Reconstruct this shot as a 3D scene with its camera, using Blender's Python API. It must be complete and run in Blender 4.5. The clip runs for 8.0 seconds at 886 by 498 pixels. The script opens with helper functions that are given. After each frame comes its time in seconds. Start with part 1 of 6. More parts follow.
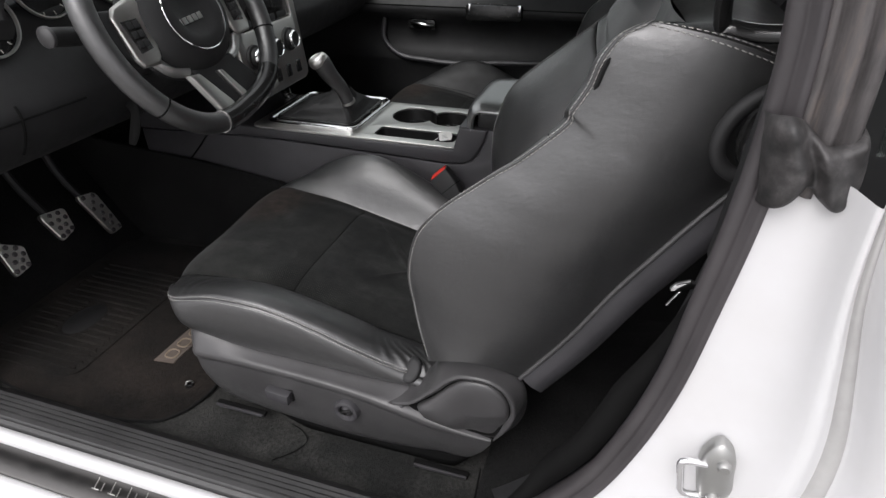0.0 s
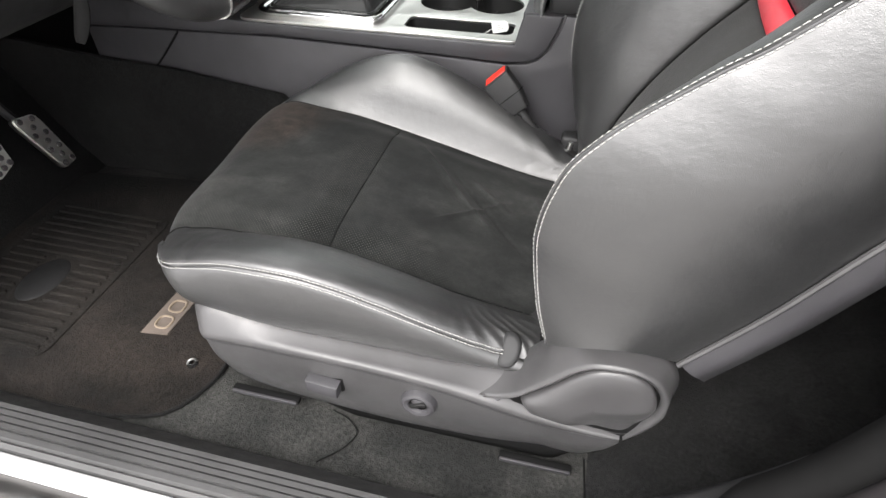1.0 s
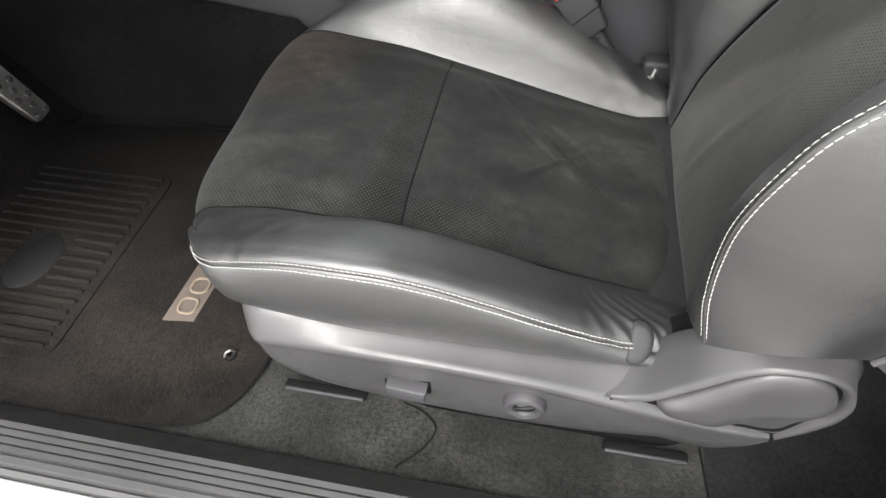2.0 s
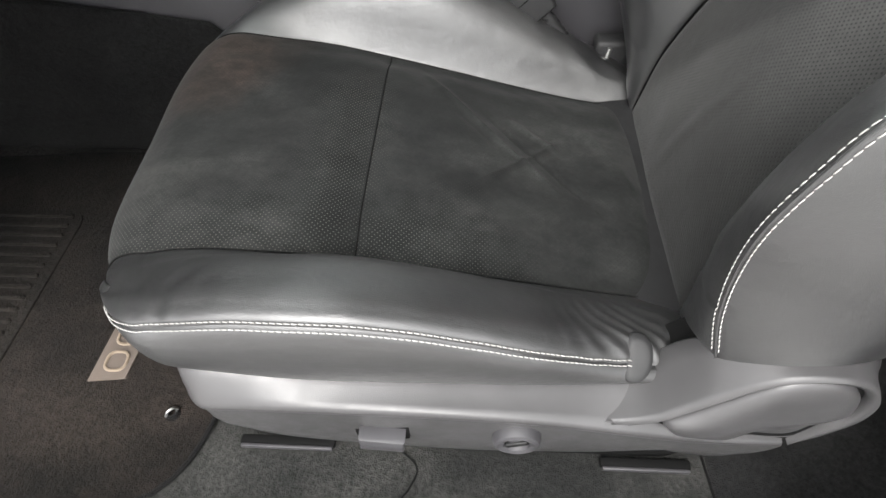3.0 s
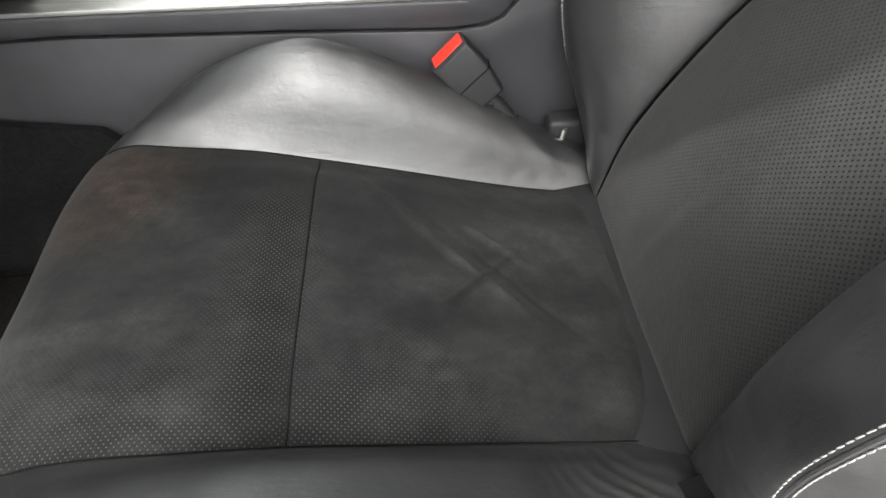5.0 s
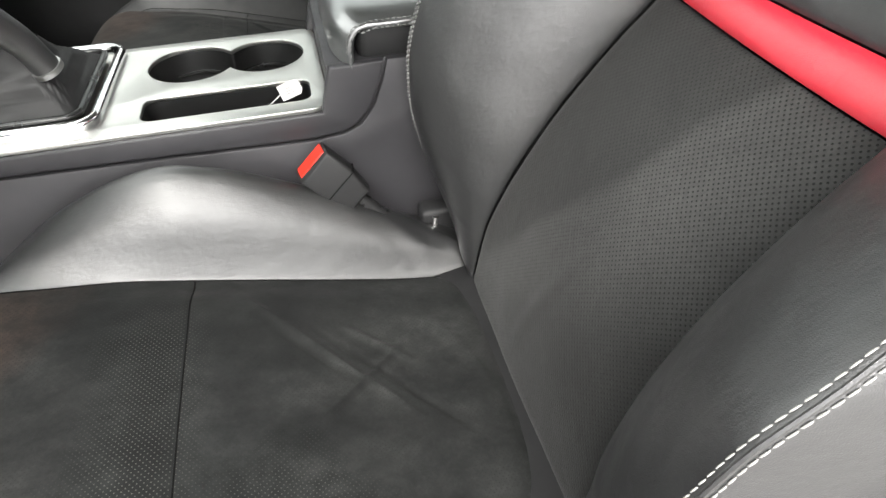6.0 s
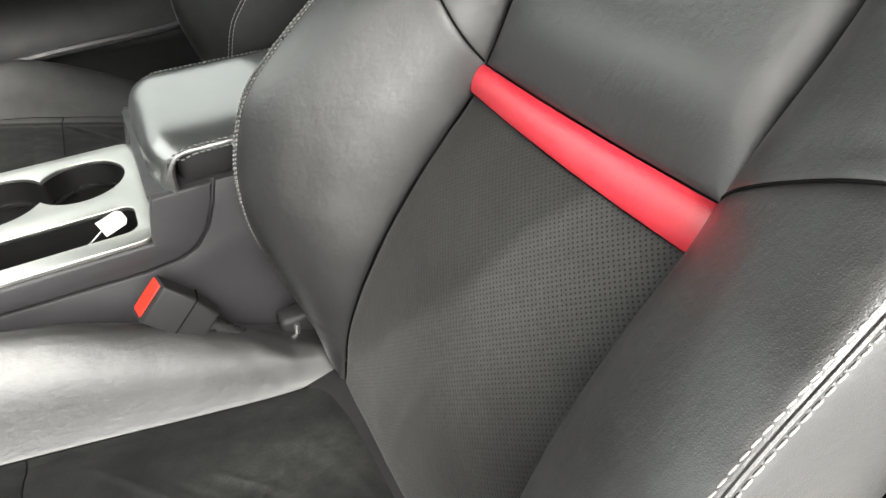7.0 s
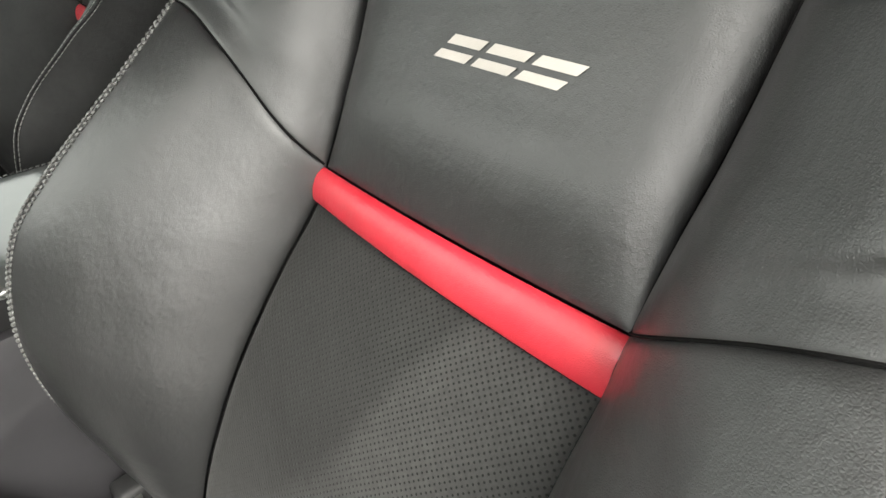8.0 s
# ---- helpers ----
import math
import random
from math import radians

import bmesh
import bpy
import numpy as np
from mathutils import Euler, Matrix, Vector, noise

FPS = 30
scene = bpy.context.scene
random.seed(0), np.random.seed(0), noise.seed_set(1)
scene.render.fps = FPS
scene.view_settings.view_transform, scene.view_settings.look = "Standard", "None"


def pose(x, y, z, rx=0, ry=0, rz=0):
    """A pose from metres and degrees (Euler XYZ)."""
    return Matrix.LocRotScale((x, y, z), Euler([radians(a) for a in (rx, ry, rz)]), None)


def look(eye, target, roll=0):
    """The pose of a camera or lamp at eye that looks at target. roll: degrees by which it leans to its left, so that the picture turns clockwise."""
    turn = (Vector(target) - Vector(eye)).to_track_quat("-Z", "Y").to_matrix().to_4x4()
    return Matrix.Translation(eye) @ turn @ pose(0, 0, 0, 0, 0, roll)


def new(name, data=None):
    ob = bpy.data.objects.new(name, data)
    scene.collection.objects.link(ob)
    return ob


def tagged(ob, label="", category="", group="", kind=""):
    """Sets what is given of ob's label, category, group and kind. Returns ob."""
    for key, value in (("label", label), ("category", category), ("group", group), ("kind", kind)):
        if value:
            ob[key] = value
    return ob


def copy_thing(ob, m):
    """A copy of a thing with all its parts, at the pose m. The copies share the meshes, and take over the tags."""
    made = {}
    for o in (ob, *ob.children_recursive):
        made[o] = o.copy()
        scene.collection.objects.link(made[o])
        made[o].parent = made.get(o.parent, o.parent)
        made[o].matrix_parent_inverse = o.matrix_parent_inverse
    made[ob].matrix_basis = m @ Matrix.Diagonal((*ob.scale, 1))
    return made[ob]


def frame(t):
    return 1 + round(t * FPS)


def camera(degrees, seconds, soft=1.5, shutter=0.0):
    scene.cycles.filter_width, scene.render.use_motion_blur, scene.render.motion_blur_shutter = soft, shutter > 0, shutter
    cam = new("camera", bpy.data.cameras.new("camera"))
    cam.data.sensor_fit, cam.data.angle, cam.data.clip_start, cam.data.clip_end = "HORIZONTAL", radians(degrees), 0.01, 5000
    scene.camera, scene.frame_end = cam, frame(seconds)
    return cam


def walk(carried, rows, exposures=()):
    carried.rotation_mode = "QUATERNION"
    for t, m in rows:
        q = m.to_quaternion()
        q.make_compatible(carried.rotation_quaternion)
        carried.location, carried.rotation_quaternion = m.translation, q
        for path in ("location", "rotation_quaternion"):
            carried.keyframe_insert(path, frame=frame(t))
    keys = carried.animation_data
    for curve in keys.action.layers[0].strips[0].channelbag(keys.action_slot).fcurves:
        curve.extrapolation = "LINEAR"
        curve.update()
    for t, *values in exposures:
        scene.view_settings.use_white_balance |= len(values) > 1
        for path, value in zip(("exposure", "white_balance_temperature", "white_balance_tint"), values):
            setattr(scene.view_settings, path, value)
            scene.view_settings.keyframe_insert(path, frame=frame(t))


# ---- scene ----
cam = camera(74.1, 8.0)
PATH = [
    (0, (0.0, -0.028, 1.248), (-0.537, 1.57, 0.171), -1.1),
    (0.5, (-0.138, 0.068, 1.18), (-0.581, 1.64, 0.025), -0.9),
    (1, (-0.249, 0.174, 1.119), (-0.633, 1.629, -0.199), -0.8),
    (1.5, (-0.331, 0.242, 1.082), (-0.669, 1.576, -0.368), -1.2),
    (1.7, (-0.378, 0.267, 1.08), (-0.695, 1.567, -0.407), -1.4),
    (2.8, (-0.452, 0.367, 1.014), (-0.57, 1.629, -0.533), -1.8),
    (3, (-0.453, 0.378, 1.024), (-0.542, 1.643, -0.523), -1.5),
    (3.5, (-0.463, 0.408, 1.037), (-0.503, 1.679, -0.507), -1.3),
    (4, (-0.489, 0.467, 1.011), (-0.493, 1.737, -0.533), -0.8),
    (4.5, (-0.474, 0.527, 0.995), (-0.445, 1.819, -0.531), -1.1),
    (5.8, (-0.408, 0.527, 1.04), (-0.152, 1.986, -0.304), -1.6),
    (6, (-0.393, 0.531, 1.052), (-0.055, 1.987, -0.278), -1.9),
    (6.5, (-0.357, 0.555, 1.088), (0.168, 1.963, -0.232), -2.6),
    (7, (-0.339, 0.571, 1.109), (0.386, 1.95, -0.146), -2.2),
    (7.5, (-0.291, 0.613, 1.105), (0.636, 1.939, -0.071), -2.0),
    (8, (-0.259, 0.655, 1.102), (0.843, 1.883, -0.029), -2.1),
]
walk(cam, [(t, look(eye, target, roll)) for t, eye, target, roll in PATH],
     [(0.0, 0.80, 6450, 13), (0.5, 1.76, 6550, 12), (1.0, 2.22, 6600, 11), (1.5, 2.3, 6600, 10), (3.0, 2.21, 6550, 9.5), (4.5, 2.14, 6550, 9.5), (6.0, 2.42, 6650, 9), (7.0, 2.52, 6800, 8), (8.0, 2.5, 6900, 7)])

import functools

# ---- world and light ----
world = bpy.data.worlds.new("overcast_sky")
scene.world = world
world.use_nodes = True
wn = world.node_tree
sky = wn.nodes.new("ShaderNodeTexSky")
sky.sky_type, sky.sun_disc = "NISHITA", False
sky.sun_elevation, sky.sun_rotation = radians(49), radians(190)
sky.air_density, sky.dust_density, sky.ozone_density = 1.0, 4.0, 1.0
soft = wn.nodes.new("ShaderNodeHueSaturation")
soft.inputs["Saturation"].default_value = 0.15
cloud = wn.nodes.new("ShaderNodeMix")
cloud.data_type = "RGBA"
cloud.inputs[0].default_value = 0.75
cloud.inputs[7].default_value = (6.6, 6.6, 6.68, 1)
wn.links.new(sky.outputs[0], soft.inputs["Color"])
wn.links.new(soft.outputs[0], cloud.inputs[6])
wn.links.new(cloud.outputs[2], wn.nodes["Background"].inputs[0])
wn.nodes["Background"].inputs[1].default_value = 0.15
sun = new("sun", bpy.data.lights.new("sun", "SUN"))
sun.data.energy, sun.data.angle, sun.data.color = 1.15, radians(30), (1.0, 0.98, 0.96)
sun.matrix_world = look((0, 0, 0), (0.15, 0.85, -1.0))


# ---- materials ----
def mat(name, base, rough=0.5, metal=0.0, spec=0.5):
    m = bpy.data.materials.new(name)
    m.use_nodes = True
    p = m.node_tree.nodes["Principled BSDF"]
    p.inputs["Base Color"].default_value = (*base, 1)
    p.inputs["Roughness"].default_value = rough
    p.inputs["Metallic"].default_value = metal
    p.inputs["Specular IOR Level"].default_value = spec
    return m, m.node_tree, p


def noise_tex(nt, scale, detail=4.0, rough=0.55, coords="Object", stretch=None):
    tc = nt.nodes.new("ShaderNodeTexCoord")
    out = tc.outputs[coords]
    if stretch:
        mp = nt.nodes.new("ShaderNodeMapping")
        mp.inputs["Scale"].default_value = stretch
        nt.links.new(out, mp.inputs["Vector"])
        out = mp.outputs[0]
    n = nt.nodes.new("ShaderNodeTexNoise")
    n.inputs["Scale"].default_value, n.inputs["Detail"].default_value, n.inputs["Roughness"].default_value = scale, detail, rough
    nt.links.new(out, n.inputs["Vector"])
    return n.outputs["Fac"]


def ramp(nt, fac, stops):
    r = nt.nodes.new("ShaderNodeValToRGB")
    while len(r.color_ramp.elements) < len(stops):
        r.color_ramp.elements.new(0.5)
    for e, (pos, col) in zip(r.color_ramp.elements, stops):
        e.position, e.color = pos, (*col, 1)
    nt.links.new(fac, r.inputs["Fac"])
    return r.outputs["Color"]


def grey_ramp(nt, fac, lo, hi, a, b):
    m = nt.nodes.new("ShaderNodeMapRange")
    m.inputs["From Min"].default_value, m.inputs["From Max"].default_value = lo, hi
    m.inputs["To Min"].default_value, m.inputs["To Max"].default_value = a, b
    nt.links.new(fac, m.inputs["Value"])
    return m.outputs[0]


def bump(nt, p, height, strength, distance=0.001, prev=None):
    b = nt.nodes.new("ShaderNodeBump")
    b.inputs["Strength"].default_value, b.inputs["Distance"].default_value = strength, distance
    nt.links.new(height, b.inputs["Height"])
    if prev is not None:
        nt.links.new(prev, b.inputs["Normal"])
    nt.links.new(b.outputs[0], p.inputs["Normal"])
    return b.outputs[0]


def voronoi(nt, scale, feature="F1", coords="Object"):
    tc = nt.nodes.new("ShaderNodeTexCoord")
    v = nt.nodes.new("ShaderNodeTexVoronoi")
    v.feature = feature
    v.inputs["Scale"].default_value = scale
    nt.links.new(tc.outputs[coords], v.inputs["Vector"])
    return v.outputs["Distance"]


def leather(name, dark, light, rough):
    m, nt, p = mat(name, dark, rough, spec=1.0)
    n = noise_tex(nt, 9, 8, 0.7)
    nt.links.new(ramp(nt, n, [(0.36, dark), (0.66, light)]), p.inputs["Base Color"])
    n2 = noise_tex(nt, 35, 4)
    nt.links.new(grey_ramp(nt, n2, 0.3, 0.7, rough - 0.05, rough + 0.07), p.inputs["Roughness"])
    b1 = bump(nt, p, voronoi(nt, 750, "DISTANCE_TO_EDGE"), 0.36, 0.0006)
    b2 = bump(nt, p, noise_tex(nt, 170, 4, 0.6, stretch=(0.5, 1.6, 1.0)), 0.28, 0.0010, b1)
    b3 = bump(nt, p, noise_tex(nt, 45, 5, 0.65, stretch=(0.6, 1.5, 1.0)), 0.26, 0.0025, b2)
    bump(nt, p, noise_tex(nt, 13, 4, 0.6), 0.36, 0.006, b3)
    p.inputs["Coat Weight"].default_value, p.inputs["Coat Roughness"].default_value = 0.62, 0.46
    return m


def perforated(name, cloth, dust, hole, rough, pitch, radius, dent, rubbed=None, sheen=0.08, marks=(), lit_band=None):
    """Suede or leather pierced with staggered holes, laid out in metres by the surface's own map."""
    m, nt, p = mat(name, cloth, rough, spec=0.25)
    L = nt.links.new
    uv = nt.nodes.new("ShaderNodeUVMap")
    sx = nt.nodes.new("ShaderNodeSeparateXYZ")
    L(uv.outputs[0], sx.inputs[0])

    def math_node(op, a, b=None):
        n = nt.nodes.new("ShaderNodeMath")
        n.operation = op
        for i, v in enumerate((a, b)):
            if v is None:
                continue
            if isinstance(v, (int, float)):
                n.inputs[i].default_value = v
            else:
                L(v, n.inputs[i])
        return n.outputs[0]

    u, v = math_node("DIVIDE", sx.outputs[0], pitch), math_node("DIVIDE", sx.outputs[1], pitch)

    def dots(du, dv):
        a = math_node("SUBTRACT", math_node("FRACT", math_node("ADD", u, du)), 0.5)
        b = math_node("SUBTRACT", math_node("FRACT", math_node("ADD", v, dv)), 0.5)
        return math_node("SQRT", math_node("ADD", math_node("MULTIPLY", a, a), math_node("MULTIPLY", b, b)))

    d = math_node("MINIMUM", dots(0, 0), dots(0.5, 0.5))
    solid = grey_ramp(nt, d, radius * 0.6, radius * 1.25, 0.0, 1.0)
    if rubbed:
        solid = math_node("MAXIMUM", solid, grey_ramp(nt, noise_tex(nt, 11, 4, 0.6), 0.52, 0.68, 0.0, 0.8))
    big = noise_tex(nt, 6.5, 5, 0.6)
    fine = noise_tex(nt, 240, 3, 0.6)
    tone = ramp(nt, big, [(0.36, cloth), (0.68, dust)])
    if rubbed:
        tc = nt.nodes.new("ShaderNodeTexCoord")
        far = nt.nodes.new("ShaderNodeVectorMath")
        far.operation = "DISTANCE"
        L(tc.outputs["Object"], far.inputs[0])
        far.inputs[1].default_value = rubbed[0]
        worn = math_node("ADD", far.outputs["Value"], math_node("MULTIPLY", noise_tex(nt, 14, 4), 0.09))
        rub = nt.nodes.new("ShaderNodeMix")
        rub.data_type = "RGBA"
        L(grey_ramp(nt, worn, rubbed[1], rubbed[1] + 0.05, 0.85, 0.0), rub.inputs[0])
        L(tone, rub.inputs[6])
        rub.inputs[7].default_value = (*rubbed[2], 1)
        tone = rub.outputs[2]
        streak = noise_tex(nt, 19, 8, 0.74, stretch=(0.8, 1.2, 1.0))
        mx0 = nt.nodes.new("ShaderNodeMix")
        mx0.data_type, mx0.blend_type = "RGBA", "MULTIPLY"
        mx0.inputs[0].default_value = 1.0
        L(tone, mx0.inputs[6])
        L(ramp(nt, streak, [(0.36, (0.5, 0.51, 0.5)), (0.64, (1.6, 1.58, 1.53))]), mx0.inputs[7])
        tone = mx0.outputs[2]
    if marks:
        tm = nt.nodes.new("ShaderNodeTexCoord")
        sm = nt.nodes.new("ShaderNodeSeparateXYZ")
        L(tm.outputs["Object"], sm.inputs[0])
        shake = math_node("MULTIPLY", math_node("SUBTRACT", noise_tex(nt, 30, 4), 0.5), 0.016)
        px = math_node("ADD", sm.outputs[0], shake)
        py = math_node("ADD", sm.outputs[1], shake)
    # marks tint lines: brushed suede, and shade painted along the cross seam
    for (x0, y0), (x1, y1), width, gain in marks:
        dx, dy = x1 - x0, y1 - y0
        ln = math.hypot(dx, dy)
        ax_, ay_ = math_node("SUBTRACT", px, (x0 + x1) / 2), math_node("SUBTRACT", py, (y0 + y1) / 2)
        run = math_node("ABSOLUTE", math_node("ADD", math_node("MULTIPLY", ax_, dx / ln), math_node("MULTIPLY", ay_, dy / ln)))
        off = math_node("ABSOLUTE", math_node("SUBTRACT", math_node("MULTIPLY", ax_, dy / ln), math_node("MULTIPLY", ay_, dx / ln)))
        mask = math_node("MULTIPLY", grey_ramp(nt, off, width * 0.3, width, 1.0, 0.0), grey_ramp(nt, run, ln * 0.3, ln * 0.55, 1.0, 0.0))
        nap_shade = nt.nodes.new("ShaderNodeMix")
        nap_shade.data_type, nap_shade.blend_type = "RGBA", "MULTIPLY"
        L(mask, nap_shade.inputs[0])
        L(tone, nap_shade.inputs[6])
        nap_shade.inputs[7].default_value = (gain, gain, gain, 1)
        tone = nap_shade.outputs[2]
    if lit_band:
        # lit band painted paler into the cloth: one crisp shade edge, one that fades
        (ya, za), (yb, zb), fade, gain = lit_band
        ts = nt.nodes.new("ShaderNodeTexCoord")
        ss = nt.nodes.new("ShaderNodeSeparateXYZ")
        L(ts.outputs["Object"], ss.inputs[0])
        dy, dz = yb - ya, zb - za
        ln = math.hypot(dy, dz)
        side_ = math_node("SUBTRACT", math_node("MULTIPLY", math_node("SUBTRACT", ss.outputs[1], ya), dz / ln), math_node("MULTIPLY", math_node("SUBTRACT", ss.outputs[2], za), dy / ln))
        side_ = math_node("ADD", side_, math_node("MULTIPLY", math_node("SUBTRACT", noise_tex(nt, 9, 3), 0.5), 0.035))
        lit_mask = math_node("MULTIPLY", grey_ramp(nt, side_, -0.004, 0.012, 0.0, 1.0), grey_ramp(nt, side_, fade * 0.35, fade, 1.0, 0.0))
        lit_mix = nt.nodes.new("ShaderNodeMix")
        lit_mix.data_type, lit_mix.blend_type = "RGBA", "MULTIPLY"
        L(lit_mask, lit_mix.inputs[0])
        L(tone, lit_mix.inputs[6])
        lit_mix.inputs[7].default_value = (gain, gain, gain, 1)
        tone = lit_mix.outputs[2]
    mx = nt.nodes.new("ShaderNodeMix")
    mx.data_type, mx.blend_type = "RGBA", "MULTIPLY"
    mx.inputs[0].default_value = 0.5
    L(tone, mx.inputs[6])
    L(ramp(nt, fine, [(0.3, (0.55, 0.55, 0.55)), (0.7, (1.2, 1.2, 1.2))]), mx.inputs[7])
    hx = nt.nodes.new("ShaderNodeMix")
    hx.data_type = "RGBA"
    L(solid, hx.inputs[0])
    hx.inputs[6].default_value = (*hole, 1)
    if rubbed:
        # holes filled with pale dust along the outer edge and before the cross seam, open and dark elsewhere
        edge_ = grey_ramp(nt, math_node("ADD", sm.outputs[1], math_node("MULTIPLY", noise_tex(nt, 12, 3), 0.16)), 0.80, 0.93, 1.0, 0.0)
        seam_ = grey_ramp(nt, math_node("ABSOLUTE", math_node("ADD", sm.outputs[0], 0.595)), 0.015, 0.065, 0.8, 0.0)
        seam_ = math_node("MULTIPLY", seam_, grey_ramp(nt, sm.outputs[1], 0.98, 1.05, 1.0, 0.0))
        back_ = grey_ramp(nt, sm.outputs[0], -0.44, -0.36, 1.0, 0.0)
        L(ramp(nt, math_node("MULTIPLY", math_node("MAXIMUM", edge_, seam_), back_), [(0.05, tuple(c * 0.12 for c in hole)), (0.9, hole)]), hx.inputs[6])
        shape = grey_ramp(nt, noise_tex(nt, 8, 2, 0.4), 0.485, 0.515, 0.0, 1.0)
        patch = nt.nodes.new("ShaderNodeMix")
        patch.data_type, patch.blend_type = "RGBA", "MULTIPLY"
        L(math_node("MULTIPLY", shape, 0.55), patch.inputs[0])
        L(mx.outputs[2], patch.inputs[6])
        patch.inputs[7].default_value = (0.55, 0.57, 0.57, 1)
        mx = patch
    L(mx.outputs[2], hx.inputs[7])
    L(hx.outputs[2], p.inputs["Base Color"])
    b1 = bump(nt, p, solid, dent, 0.0008)
    b2 = bump(nt, p, fine, 0.3, 0.0005, b1)
    bump(nt, p, noise_tex(nt, 18, 4, 0.6), 0.4, 0.004, b2)
    p.inputs["Sheen Weight"].default_value, p.inputs["Sheen Roughness"].default_value = sheen, 0.5
    return m


def grained(name, base, rough, scale=900, strength=0.25, spec=0.5):
    m, nt, p = mat(name, base, rough, spec=spec)
    n = noise_tex(nt, 12, 5)
    nt.links.new(ramp(nt, n, [(0.3, tuple(c * 0.82 for c in base)), (0.72, tuple(c * 1.2 for c in base))]), p.inputs["Base Color"])
    nt.links.new(grey_ramp(nt, noise_tex(nt, 40, 4), 0.3, 0.7, rough - 0.06, rough + 0.08), p.inputs["Roughness"])
    bump(nt, p, noise_tex(nt, scale, 3), strength, 0.0005)
    return m


def carpet_mat(name, dark, light):
    m, nt, p = mat(name, dark, 0.95, spec=0.1)
    big, mid, fine = noise_tex(nt, 5, 5, 0.6), noise_tex(nt, 170, 4, 0.7), noise_tex(nt, 600, 2, 0.7)
    mx = nt.nodes.new("ShaderNodeMix")
    mx.data_type, mx.blend_type = "RGBA", "MULTIPLY"
    mx.inputs[0].default_value = 1.0
    nt.links.new(ramp(nt, big, [(0.38, dark), (0.66, light)]), mx.inputs[6])
    nt.links.new(ramp(nt, mid, [(0.32, (0.5, 0.5, 0.5)), (0.68, (1.5, 1.5, 1.5))]), mx.inputs[7])
    nt.links.new(mx.outputs[2], p.inputs["Base Color"])
    b1 = bump(nt, p, fine, 0.9, 0.002)
    bump(nt, p, mid, 0.8, 0.004, b1)
    p.inputs["Sheen Weight"].default_value = 0.04
    return m


def metal(name, base, rough, brushed=None):
    m, nt, p = mat(name, base, rough, 1.0)
    nt.links.new(grey_ramp(nt, noise_tex(nt, 30, 4), 0.3, 0.7, max(0.02, rough - 0.05), rough + 0.07), p.inputs["Roughness"])
    if brushed:
        bump(nt, p, noise_tex(nt, 200, 3, stretch=brushed), 0.15, 0.0003)
    return m


LEATHER = leather("black_leather", (0.0095, 0.0095, 0.0100), (0.0180, 0.0180, 0.0182), 0.41)
LEATHER_LID, lnt, lpb = mat("armrest_leather", (0.055, 0.057, 0.057), 0.3, spec=1.0)
lpb.inputs["IOR"].default_value = 1.85
lpb.inputs["Coat Weight"].default_value, lpb.inputs["Coat Roughness"].default_value = 0.9, 0.2
lnt.links.new(ramp(lnt, noise_tex(lnt, 14, 7, 0.65), [(0.35, (0.045, 0.047, 0.047)), (0.68, (0.066, 0.068, 0.068))]), lpb.inputs["Base Color"])
# duller, darker copy of the leather: dimness on the passenger's side put into it
DIM_LEATHER = leather("dim_black_leather", (0.0075, 0.0075, 0.0078), (0.014, 0.014, 0.0141), 0.62)
dl = DIM_LEATHER.node_tree.nodes["Principled BSDF"]
dl.inputs["Coat Weight"].default_value, dl.inputs["Specular IOR Level"].default_value = 0.08, 0.5
RED = leather("red_leather", (0.55, 0.012, 0.03), (0.62, 0.02, 0.04), 0.4)
# the last mark paints the shade of the valley before the cross seam
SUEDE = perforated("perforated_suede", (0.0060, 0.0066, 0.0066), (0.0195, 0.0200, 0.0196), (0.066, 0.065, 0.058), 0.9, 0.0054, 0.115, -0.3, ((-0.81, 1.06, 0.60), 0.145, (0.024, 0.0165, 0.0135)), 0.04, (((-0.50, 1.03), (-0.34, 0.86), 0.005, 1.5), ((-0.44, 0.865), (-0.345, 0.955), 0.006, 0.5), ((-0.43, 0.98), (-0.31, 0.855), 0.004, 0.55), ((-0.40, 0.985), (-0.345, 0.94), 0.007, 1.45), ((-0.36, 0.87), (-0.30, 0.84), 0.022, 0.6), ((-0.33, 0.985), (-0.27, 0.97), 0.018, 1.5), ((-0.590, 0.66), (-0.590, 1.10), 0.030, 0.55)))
# a lit diagonal with its shade edge is painted on this insert
PERF = perforated("perforated_suede_leather", (0.017, 0.017, 0.0165), (0.026, 0.026, 0.025), (0.002, 0.002, 0.002), 0.6, 0.0056, 0.16, 0.35, lit_band=((0.845, 0.857), (1.046, 0.553), 0.16, 1.9))
THREAD = grained("white_thread", (0.34, 0.335, 0.32), 0.7, 2500, 0.5)
GREY_THREAD = grained("grey_thread", (0.19, 0.19, 0.185), 0.7, 2500, 0.5)
SEAM = grained("dark_seam", (0.005, 0.005, 0.005), 0.85, 900, 0.2, 0.1)
PLASTIC = grained("dark_plastic", (0.036, 0.035, 0.038), 0.46, 1100, 0.3)
TRIM = grained("grey_black_plastic", (0.046, 0.0450, 0.0460), 0.36, 1100, 0.3)
SOFT = grained("soft_black_plastic", (0.014, 0.014, 0.0145), 0.58, 700, 0.3, 0.4)
GLOSS = grained("gloss_black_plastic", (0.012, 0.012, 0.012), 0.22, 300, 0.03)
WELL = grained("black_well_plastic", (0.007, 0.007, 0.007), 0.36, 300, 0.05)
SILL = grained("ridged_sill_plastic", (0.033, 0.0327, 0.0327), 0.44, 1100, 0.3)
RUBBER = grained("black_rubber", (0.040, 0.036, 0.038), 0.5, 500, 0.2)
